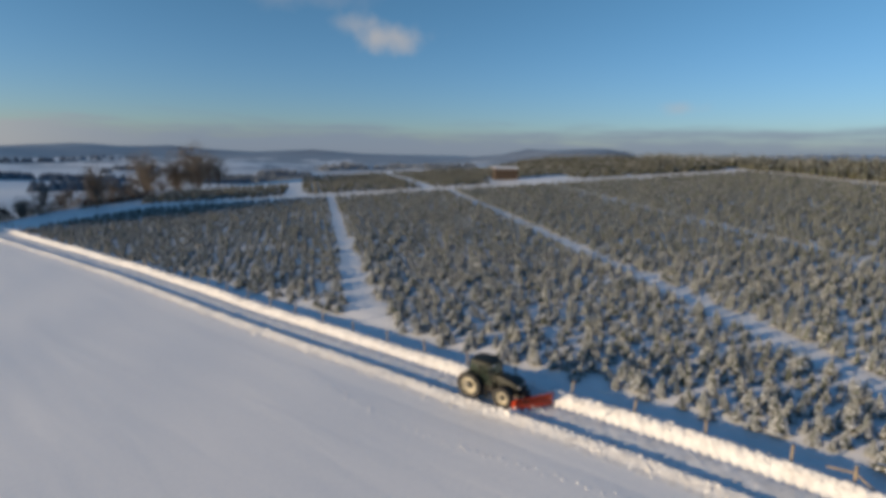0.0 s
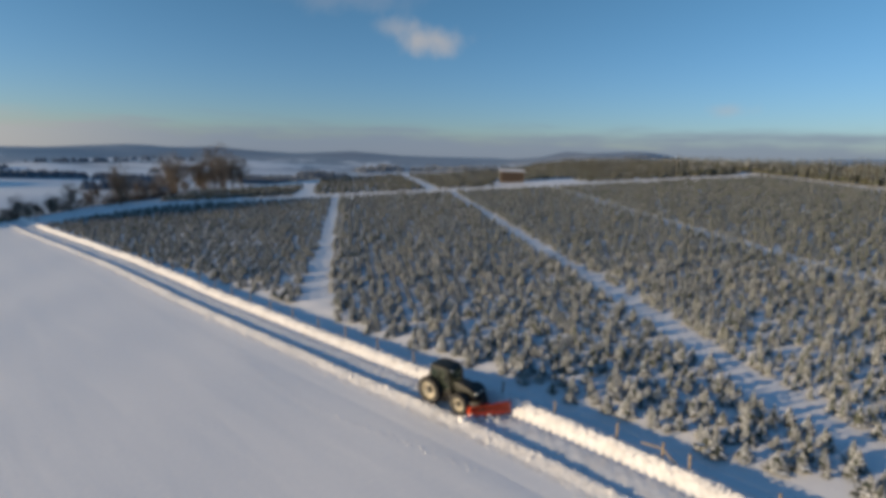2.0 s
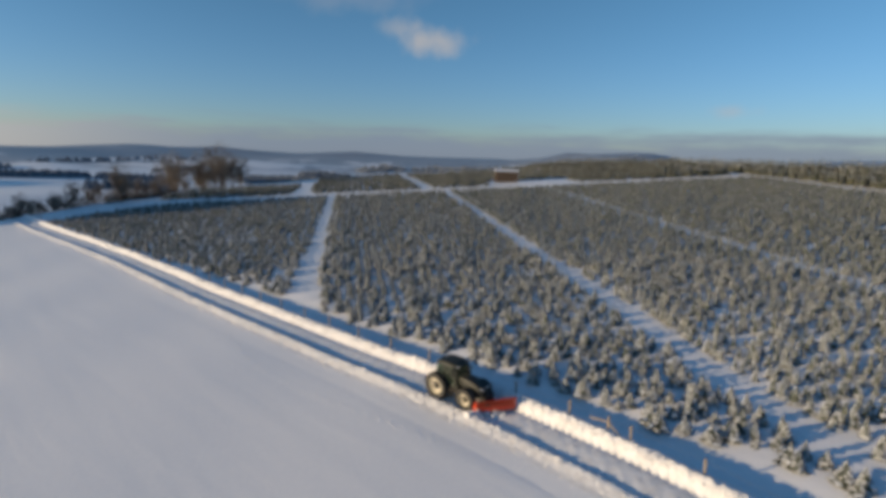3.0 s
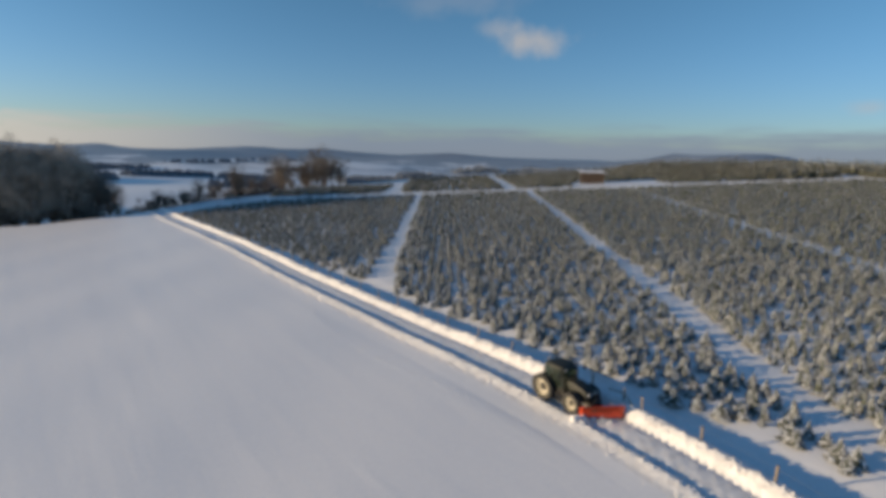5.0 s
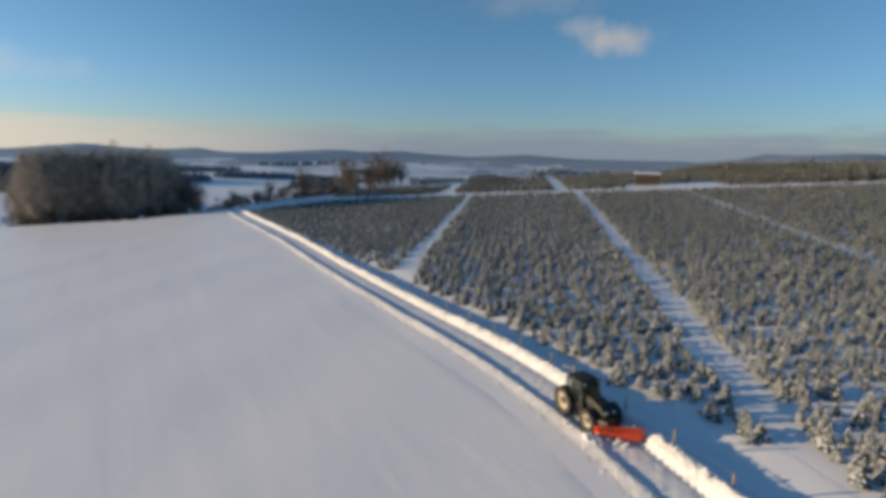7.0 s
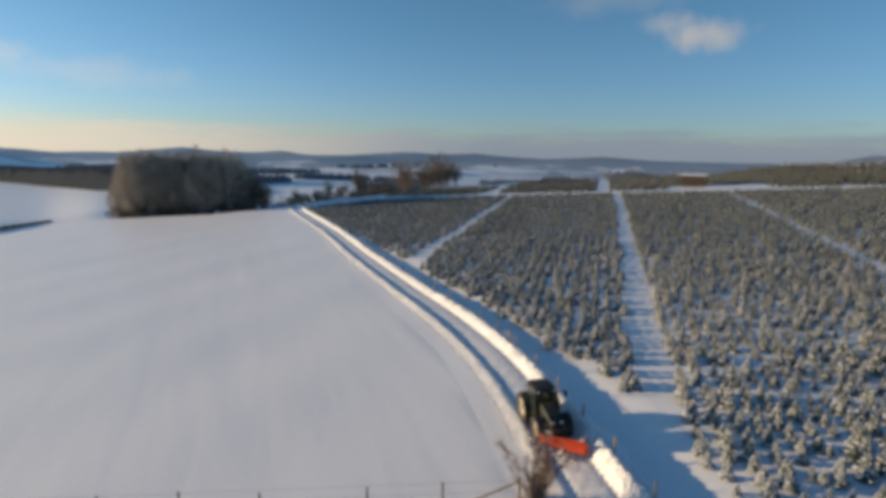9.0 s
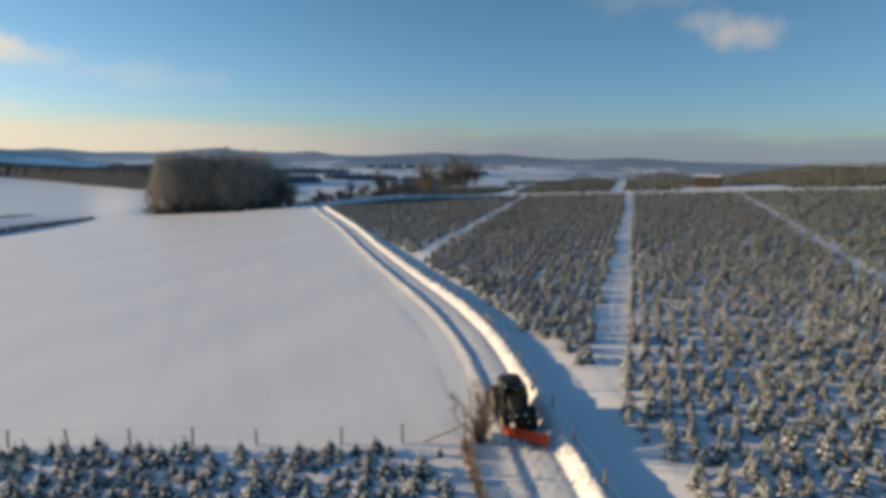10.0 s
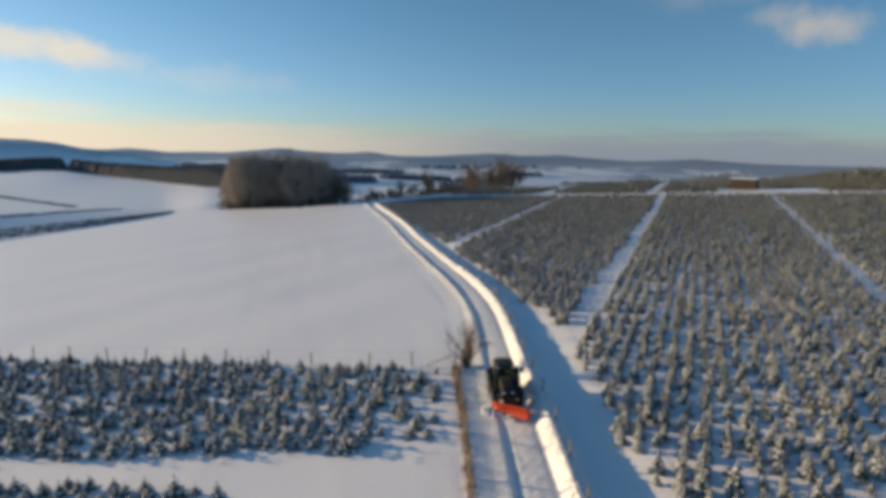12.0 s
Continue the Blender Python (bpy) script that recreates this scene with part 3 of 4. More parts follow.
def build_near_block():
    rng = np.random.default_rng(21)
    d = (FENCE_B - FENCE_A) / np.linalg.norm(FENCE_B - FENCE_A)
    e = np.array((d[1], -d[0]))
    s, w = np.meshgrid(np.arange(-14, 45, 0.86), np.arange(0.9, 30, 0.88), indexing="ij")
    s, w = (s + rng.normal(0, 0.22, s.shape)).ravel(), (w + rng.normal(0, 0.2, w.shape)).ravel()
    p = FENCE_A + s[:, None] * d + w[:, None] * e
    x, y = p[:, 0], p[:, 1]
    ok = (y < road_y(x) - 4.9) & (rng.random(len(x)) > 0.07) & (wobble(x, y, 4.0, 5.0) < 1.35)
    # a bare lane between the first strip and the next, and a thin corner by the road
    first, second = 13.9 - 0.115 * (s - 17.4), 16.2 - 0.06 * (s - 17.4)
    ok &= (w < first) | ((w > second) & (s < 32.5))
    ok &= (y < road_y(x) - 8.5) | (rng.random(len(x)) > 0.45)
    x, y = x[ok], y[ok]
    tall = rng.normal(0.92, 0.18, len(x)).clip(0.45, 1.35)
    t = [fir_template(140 + k, 4, 7, False, 1.0) for k in range(5)]
    joined_firs("fir_nursery", "young snow-laden firs beyond the field fence", [a for a, _ in t], [b for _, b in t], rng.integers(0, 5, len(x)), x, y, tall, tall * rng.uniform(0.95, 1.2, len(x)),
                rng.uniform(0, math.tau, len(x)), NEEDLES)


build_plantation()
build_near_block()

# ---- fences ----


def build_fence(name, points, label, lean_seed, height=1.25):
    """A fence of round wooden posts with two wires, along points on the ground."""
    rng = np.random.default_rng(lean_seed)
    x0, y0 = points[0]
    root = empty(name, pose(x0, y0, on_land(x0, y0)), label, "fence")
    base = Vector((x0, y0, on_land(x0, y0)))
    post = tube((0, 0, -0.4), (0, 0, height), 0.065, 0.055, 8).copy()
    me = bpy.data.meshes.new("post")
    post.to_mesh(me)
    me.materials.append(WOOD)
    tops = []
    for x, y in points:
        at = Vector((x, y, on_land(x, y))) - base
        ob = part("post", me, WOOD, root)
        ob.matrix_basis = pose(*at, rng.normal(0, 2.5), rng.normal(0, 2.5), rng.uniform(0, 90)) @ Matrix.Diagonal((1, 1, rng.uniform(0.88, 1.08), 1))
        tops.append(at)
    for z in (0.55, 1.05):
        bm = bmesh.new()
        for a, b in zip(tops, tops[1:]):
            tube(a + Vector((0, -0.06, z)), b + Vector((0, -0.06, z)), 0.006, sides=4, bm=bm)
        part("wire", bm, WIRE, root)
    return root


def fences():
    xs = np.arange(-119.35, 46, 3.5)
    build_fence("roadside_fence", [(x, float(road_y(x)) + 2.0) for x in xs], "wooden post and wire fence along the snowy road", 3)
    d = FENCE_B - FENCE_A
    k = np.concatenate((np.arange(-1.1, 0.8, 0.087), (0.84, 0.92, 1.0)))
    build_fence("field_fence", [tuple(FENCE_A + d * f) for f in k], "wooden post and wire fence across the snowy field", 4, 1.05)
    side = [(17.8, 16.8), (20.4, 16.2), (23.8, 15.5), (27.4, 14.7), (31.0, 13.9), (34.6, 13.0), (38.2, 12.0)]
    build_fence("nursery_fence", side, "wooden post and wire fence with dry grass at its foot", 5)
    y = float(road_y(1.9)) + 2.0
    z = on_land(1.9, y)
    rail = tube((1.9, y, z - 0.3), (1.9, y, z + 1.2), 0.065, 0.055)
    tube((0.9, y, z + 0.80), (1.9, y, z + 0.86), 0.045, bm=rail)
    tube((1.9, y, z + 0.85), (3.0, y - 0.2, z + 0.1), 0.045, bm=rail)
    tagged(part("fence_brace", rail, WOOD), "wooden post with a rail and a slanting brace", "fence")
    # brace at the corner
    z = on_land(17.8, 16.8)
    brace = part("fence_brace", tube((16.9, 14.8, on_land(16.9, 14.8) + 0.05), (17.78, 16.7, z + 1.0), 0.05, 0.05), WOOD)
    tagged(brace, "slanting wooden brace of the fence corner", "fence")
    # dry grass along the nursery fence
    rng = np.random.default_rng(8)
    tris = []
    for (xa, ya), (xb, yb) in zip(side, side[1:]):
        for _ in range(190):
            f = rng.random()
            x, y = xa + (xb - xa) * f + rng.normal(0, 0.06), ya + (yb - ya) * f + rng.normal(0, 0.13)
            h, a, w = rng.uniform(0.25, 0.7), rng.uniform(0, math.tau), 0.03
            z = on_land(x, y) - 0.03
            tip = (x + rng.normal(0, 0.16), y + rng.normal(0, 0.16), z + h)
            tris.append(((x - w * math.cos(a), y - w * math.sin(a), z), (x + w * math.cos(a), y + w * math.sin(a), z), tip))
    tagged(new("dry_grass", raw_mesh("dry_grass", *soup(np.array(tris)), [GRASS_DRY])), "tall dry brown grass along a fence", "grass", kind="stuff")


fences()

# ---- bare trees and bushes ----


def bare_tree_mesh(seed, height, spread, twigs, low, thick, dome=0):
    """Trunk with limbs, and a crown of fine twigs. Returns a trunk bmesh and crown triangles."""
    rng = np.random.default_rng(seed)
    bm = bmesh.new()
    tips = []

    def grow(a, way, length, r, depth):
        b = a + way * length
        tube(a, b, r, r * 0.62, 6 if depth < 2 else 3, bm)
        if depth >= 2:
            tips.append((a, b, way))
        if depth == 3:
            return
        for _ in range(4 if depth else 6):
            f = rng.uniform(0.45, 1.0) if depth else rng.uniform(low, 1.0)
            turn = Vector(rng.normal(0, 1, 3)).normalized()
            w = (way * 0.75 + turn * (0.75 if depth else 0.8 * spread) + Vector((0, 0, 0.25))).normalized()
            grow(a + way * length * f, w, length * rng.uniform(0.48, 0.66) * (0.85 if depth == 0 else 1), r * 0.52, depth + 1)

    grow(Vector((0, 0, -0.5)), Vector((0.03, 0.02, 1)).normalized(), height * 0.5, height * 0.022, 0)
    tris = []
    per = max(1, twigs // len(tips))
    for a, b, way in tips:
        for _ in range(per):
            p = a.lerp(b, rng.uniform(0.15, 1.1))
            w = (way * 0.6 + Vector(rng.normal(0, 0.75, 3)) + Vector((0, 0, 0.15))).normalized()
            q = p + w * rng.uniform(0.05, 0.12) * height
            side = w.cross(Vector(rng.normal(0, 1, 3))).normalized() * height * thick
            tris.append((p - side, p + side, q))
    # dense outer twigs that round the crown off
    for _ in range(dome):
        way = Vector(rng.normal(0, 1, 3)).normalized()
        out = rng.uniform(0.55, 1.0) ** 0.6 * (0.9 + 0.1 * math.sin(way.x * 7 + seed) + 0.08 * math.sin(way.y * 11))
        p = Vector((way.x * 0.30, way.y * 0.30, 0.53 + way.z * 0.40)) * out * height + Vector((0, 0, (1 - out) * 0.53 * height))
        w = (way * 0.8 + Vector(rng.normal(0, 0.6, 3)) + Vector((0, 0, 0.3))).normalized()
        side = w.cross(Vector(rng.normal(0, 1, 3))).normalized() * height * thick * 0.7
        tris.append((p - side, p + side, p + w * rng.uniform(0.03, 0.07) * height))
    return bm, np.array([[tuple(v) for v in t] for t in tris])


def tree_kind(name, seed, height, spread, twigs, low, label, category, group, thick=0.0014, twig=TWIGS, dome=0):
    trunk, crown = bare_tree_mesh(seed, height, spread, twigs, low, thick, dome)
    root = empty(name, pose(0, 0, -500), label, category, group)
    part("trunk", trunk, BARK, root)
    part("crown", raw_mesh("crown", *soup(crown), [twig]), twig, root, "crown of fine brown twigs")
    return root


def scatter(kinds, places, rng, low, high):
    """Copies of the kinds at places (x, y, size)."""
    fresh = set(range(len(kinds)))
    for i, (x, y, size) in enumerate(places):
        k = i % len(kinds)
        m = pose(x, y, on_land(x, y) - 0.1, 0, 0, rng.uniform(0, 360))
        if k in fresh:
            fresh.discard(k)
            ob = kinds[k]
            ob.matrix_basis = m
        else:
            ob = copy_thing(kinds[k], m)
        s = size * rng.uniform(low, high)
        ob.scale = (s, s, s * rng.uniform(0.92, 1.08))


def bare_trees():
    rng = np.random.default_rng(31)
    big = [tree_kind("bare_tree", 200 + k, 20.5, 0.8, 3200, 0.12, "leafless brown deciduous tree in a dense copse", "tree", "trees of the copse", 0.0034, COPSE_TWIGS, 4600) for k in range(3)]
    copse = []
    for i in range(36):
        f = i / 35
        copse.append((-131 - 12 * f - 12 * rng.random(), 12 - 34 * f + rng.normal(0, 1.2), 1.05 - (0.24 if f < 0.5 else 0.42) * abs(2 * f - 1) ** 2.6))
    scatter(big, copse, rng, 0.9, 1.15)
    tall = [tree_kind("hedgerow_tree", 220 + k, 15.5, 0.7, 2200, 0.35, "leafless tree by the upper track", "tree", "trees by the upper track", 0.0014, TWIGS, 2600) for k in range(2)]
    row = [(-158, 84, 1.0), (-163, 88, 1.1), (-155, 88, 0.85), (-168, 92, 1.0), (-160, 80, 0.9), (-152, 83, 0.8), (-160, 71, 1.2), (-165, 74, 1.05), (-166, 84, 1.0), (-157, 92, 0.8), (-170, 86, 0.9),
           (-125, 45.3, 0.62), (-129, 47.5, 0.56)]
    row += [(-126, 27, 0.40), (-128, 33, 0.36), (-129, 37, 0.46), (-132, 43, 0.40), (-134, 48, 0.44), (-127, 30, 0.3), (-136, 53, 0.36), (-138, 58, 0.42)]
    row += [(-133, 15, 0.95), (-137, 18, 0.9), (-141, 16, 1.05), (-135, 12, 1.1), (-146, 19, 0.9)]
    scatter(tall, row, rng, 0.9, 1.1)
    shrub = [tree_kind("hedge_bush", 240 + k, 4.6, 1.2, 1500, 0.1, "leafless bush in the hedge below the track", "bush", "bushes of the hedge", 0.0017) for k in range(3)]
    hedge, under = [], []
    for i in range(70):
        f = i / 69
        hedge.append((-124 - 22 * f + rng.normal(0, 2.0), 24 + 44 * f + rng.normal(0, 2.5) , rng.uniform(0.6, 1.3)))
    for i in range(24):
        hedge.append((-150 - 40 * rng.random(), 10 + 60 * rng.random(), rng.uniform(0.9, 1.6)))
    for i in range(22):
        hedge.append((-124 - 26 * rng.random(), 14 + 15 * rng.random(), rng.uniform(0.7, 1.2)))
    for i in range(44):
        f = rng.random()
        under.append((-129 - 12 * f - 7 * rng.random(), 15 - 39 * f, rng.uniform(1.1, 1.8)))
    scatter(shrub, hedge + under, rng, 0.9, 1.1)
    # thorn bush by the fence corner
    root = empty("thorn_bush", pose(18.0, 17.5, on_land(18.0, 17.5) - 0.1), "leafless reddish bush beside the fence corner", "bush")
    stems, tips = bmesh.new(), []
    for _ in range(26):
        a, lean = rng.uniform(0, math.tau), rng.uniform(0.05, 0.4)
        p, w = Vector((rng.normal(0, 0.12), rng.normal(0, 0.12), 0)), Vector((math.cos(a) * lean, math.sin(a) * lean, 1)).normalized()
        for k in range(4):
            q = p + w * rng.uniform(0.6, 1.0)
            tube(p, q, 0.026 - 0.006 * k, 0.020 - 0.006 * k + 0.003, 5, stems)
            tips.append((p, q, w))
            p, w = q, (w + Vector(rng.normal(0, 0.25, 3))).normalized()
    part("stem", stems, BARK, root)
    tris = []
    for p, q, w in tips:
        for _ in range(28):
            o = p.lerp(q, rng.random())
            e = (w * 0.5 + Vector(rng.normal(0, 0.7, 3))).normalized()
            side = e.cross(Vector(rng.normal(0, 1, 3))).normalized() * 0.011
            tris.append((tuple(o - side), tuple(o + side), tuple(o + e * rng.uniform(0.25, 0.6))))
    part("crown", raw_mesh("crown", *soup(np.array(tris)), [THORN]), THORN, root, "fine reddish twigs")


bare_trees()


def brush_heap():
    """A long dark heap of cut brushwood beside the upper track, with a little snow."""
    rng = np.random.default_rng(71)
    tris, white = [], []
    for i in range(2600):
        f = rng.random()
        x, y = -127.5 - 7 * f + rng.normal(0, 0.7), 43 + 19 * f + rng.normal(0, 0.4)
        z = on_land(x, y) + abs(rng.normal(0, 0.85))
        a, w = rng.uniform(0, math.tau), rng.uniform(0.25, 0.6)
        p = np.array((x, y, z))
        d = np.array((math.cos(a), math.sin(a), rng.normal(0, 0.4))) * w
        e = np.array((-math.sin(a), math.cos(a), rng.normal(0, 0.5))) * w * 0.3
        (tris if rng.random() < 0.93 else white).append((p - d, p + e, p + d))
    heap = raw_mesh("brush_heap", *soup(np.array(tris + white)), [BARK, SNOW_TREE], np.repeat((0, 1), (len(tris), len(white))))
    tagged(new("brush_heap", heap), "long dark heap of cut brushwood beside the track", "brushwood", kind="stuff")


brush_heap()


def field_margin():
    """Rough grey-brown grass in a strip along the far field edge."""
    rng = np.random.default_rng(75)
    xs, ys = [], []
    # ends of each strip, its width at both, tufts
    for (xa, ya), (xb, yb), wide_a, wide_b, count in (((-160, -123), (-226, -58), 30, 2, 2600), ((-196, -136), (-240, -84), 9, 4, 600), ((-318, -176), (-249, -108), 5, 4, 900), ((-100, -104), (-138, -42), 3, 2, 500)):
        f = rng.random(count)
        off = rng.uniform(-0.5, 0.5, count) * (wide_a + (wide_b - wide_a) * f)
        long = math.hypot(xb - xa, yb - ya)
        xs.append(xa + (xb - xa) * f - off * (yb - ya) / long)
        ys.append(ya + (yb - ya) * f + off * (xb - xa) / long)
    x, y = np.concatenate(xs), np.concatenate(ys)
    z, h, a = land(x, y) - 0.03, rng.uniform(0.4, 0.9, len(x)), rng.uniform(0, math.tau, len(x))
    w = 0.28
    foot = np.stack((x, y, z), -1)
    side = np.stack((np.cos(a) * w, np.sin(a) * w, a * 0), -1)
    tip = foot + np.stack((rng.normal(0, 0.2, len(x)), rng.normal(0, 0.2, len(x)), h), -1)
    mesh = raw_mesh("rough_grass", *soup(np.stack((foot - side, foot + side, tip), 1)), [TWIGS])
    tagged(new("rough_grass", mesh), "strips of rough grey-brown grass along the field edges", "grass", kind="stuff")


field_margin()


def animal_tracks():
    """A trail of small prints across the field: low rims of pushed snow."""
    rng = np.random.default_rng(73)
    line = np.array([(-29.6, 21.2), (-25.1, 19.6), (-20.2, 18.7), (-15.6, 18.5), (-11.8, 18.9), (-8.2, 19.3), (-4.0, 19.8)])
    bm = bmesh.new()
    for (xa, ya), (xb, yb) in zip(line, line[1:]):
        steps = int(math.hypot(xb - xa, yb - ya) / 0.42)
        for i in range(steps):
            x, y = xa + (xb - xa) * i / steps + rng.normal(0, 0.07), ya + (yb - ya) * i / steps + (0.1 if i % 2 else -0.1) + rng.normal(0, 0.04)
            m = pose(x, y, on_land(x, y) + 0.01, 0, 0, rng.uniform(0, 90)) @ Matrix.Diagonal((1.3, 1, 0.55, 1))
            bmesh.ops.create_icosphere(bm, subdivisions=1, radius=rng.uniform(0.035, 0.065), matrix=m)
    tagged(part("animal_tracks", bm, SNOW_LOOSE), "trail of small animal prints across the snowy field", "tracks", kind="stuff")


animal_tracks()


def far_woods():
    """Patches of far spruce woods, as slim cones."""
    rng = np.random.default_rng(41)
    count = 90000
    a = np.radians(rng.uniform(68, 232, count))
    r = np.sqrt(rng.uniform(330 ** 2, 1700 ** 2, count) * rng.uniform(0.04, 1, count))
    x, y = r * np.cos(a), r * np.sin(a)
    z = land(x, y)
    patch = wobble(x, y, 230.0, 2.0) + 0.5 * wobble(x, y, 90.0, 1.0) + step(z, 5, 25) * 0.9
    ok = (patch > np.where(r > 750, 0.5, 0.9)) & (r > 640) & (z < 6) & (a < np.radians(193))
    x, y = x[ok], y[ok]
    cones("distant_woods", "spruce woods on distant snowy hills, with blue haze in their colour", x, y, rng.uniform(7, 13, len(x)), HAZED_WOOD, rng)
    # a belt of spruce behind the valley field, nearer and darker
    a = rng.uniform(184, 214, 9000)
    a = a[(a < 200.6) | (a > 201.3)]
    r = np.interp(a, (184, 189, 193, 197, 202, 214), (400, 440, 560, 670, 770, 850)) + rng.uniform(0, 45, len(a))
    x, y = 53 + r * np.cos(np.radians(a)), 6 + r * np.sin(np.radians(a))
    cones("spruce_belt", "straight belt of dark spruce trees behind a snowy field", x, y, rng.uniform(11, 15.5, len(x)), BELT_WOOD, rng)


def cones(name, label, x, y, h, mat, rng):
    """Far conifers, each a slim ragged cone."""
    z = land(x, y) - 1
    w = h * rng.uniform(0.3, 0.5, len(x)) * (1 + np.hypot(x, y) / 2500)
    k = np.arange(5) * math.tau / 5
    base = np.stack((np.cos(k)[None] * w[:, None] + x[:, None], np.sin(k)[None] * w[:, None] + y[:, None], np.repeat(z[:, None], 5, 1)), -1)
    tip = np.stack((x, y, z + h), -1)
    v = np.concatenate((base, tip[:, None]), 1).reshape(-1, 3)
    f = np.array([(i, (i + 1) % 5, 5) for i in range(5)])
    f = (f[None] + (np.arange(len(x)) * 6)[:, None, None]).reshape(-1, 3)
    tagged(new(name, raw_mesh(name, v, f, [mat])), label, "woods", kind="stuff")


far_woods()


def build_shed():
    x, y = -73.6, 126.2
    z = on_land(x, y)
    root = empty("shed", pose(x, y, z, 0, 0, 39), "small brown wooden shed with a snow-covered roof", "shed")
    for sy in (-2, 2):
        for i in range(24):
            part("plank", box(0.24, 0.04, 2.8, (-3.0 + 0.255 * i + 0.12, sy, 1.4)), PLANK, root)
    for sx in (-3.02, 3.14):
        for i in range(16):
            part("plank", box(0.04, 0.24, 2.9, (sx, -1.9 + 0.252 * i, 1.45)), PLANK, root)
    part("roof", box(7.0, 5.0, 0.14, (0, 0, 3.05), 0.02, turn=(4, 0, 0)), PLANK, root, "flat plank roof")
    part("roof_snow", box(6.9, 4.9, 0.16, (0, 0, 3.20), 0.07, turn=(4, 0, 0)), SNOW_TREE, root, "thick layer of snow")
    part("door", box(1.3, 0.06, 2.0, (1.2, -2.06, 1.0), 0.01), PLANK, root, "plank door")


build_shed()

# ---- the tractor with its snow plough ----
WHEELS = (("rear", -1.06, 0.80, 0.46), ("front", 1.08, 0.60, 0.40))


def wheel(parent, x, y, r, w, outward):
    """A lugged tyre on a cream rim, turning about y."""
    t = bmesh.new()
    k, h = r * 0.60, w / 2
    ring([(k, -h * 0.75), (r * 0.80, -h), (r * 0.93, -h * 0.95), (r * 0.96, -h * 0.6), (r * 0.965, h * 0.6), (r * 0.93, h * 0.95), (r * 0.80, h), (k, h * 0.75)], 36, t)
    lugs = 20
    for i in range(lugs):
        for side in (-1, 1):
            a = 360 / lugs * (i + (0.25 if side > 0 else -0.25))
            m = pose(0, 0, 0, 0, a, 0) @ pose(0, side * h * 0.5, r * 0.965, 0, 0, side * 32)
            made = bmesh.ops.create_cube(t, size=1, matrix=m @ Matrix.Diagonal((0.055, h * 1.15, 0.07, 1)))
    tyre = part("wheel", t, RUBBER, parent, "black lugged tractor tyre", True)
    tyre.matrix_basis = pose(x, y, r)
    b = bmesh.new()
    o = outward
    ring([(k * 1.02, o * h * 0.80), (k * 0.93, o * h * 0.86), (k * 0.86, o * h * 0.45), (k * 0.55, o * h * 0.30), (k * 0.52, o * h * 0.05), (k * 1.0, -o * h * 0.7)], 28, b)
    part("rim", b, RIM, tyre, "cream painted steel rim")
    hub = tube((0, o * h * 0.05, 0), (0, o * h * 0.42, 0), k * 0.40, k * 0.30, 16)
    for i in range(8):
        a = math.tau * i / 8
        p = (k * 0.47 * math.cos(a), 0, k * 0.47 * math.sin(a))
        tube((p[0], o * h * 0.25, p[2]), (p[0], o * h * 0.40, p[2]), 0.018, sides=6, bm=hub)
    part("hub", hub, CAST_IRON, tyre, "dark wheel hub with bolts")
    return tyre


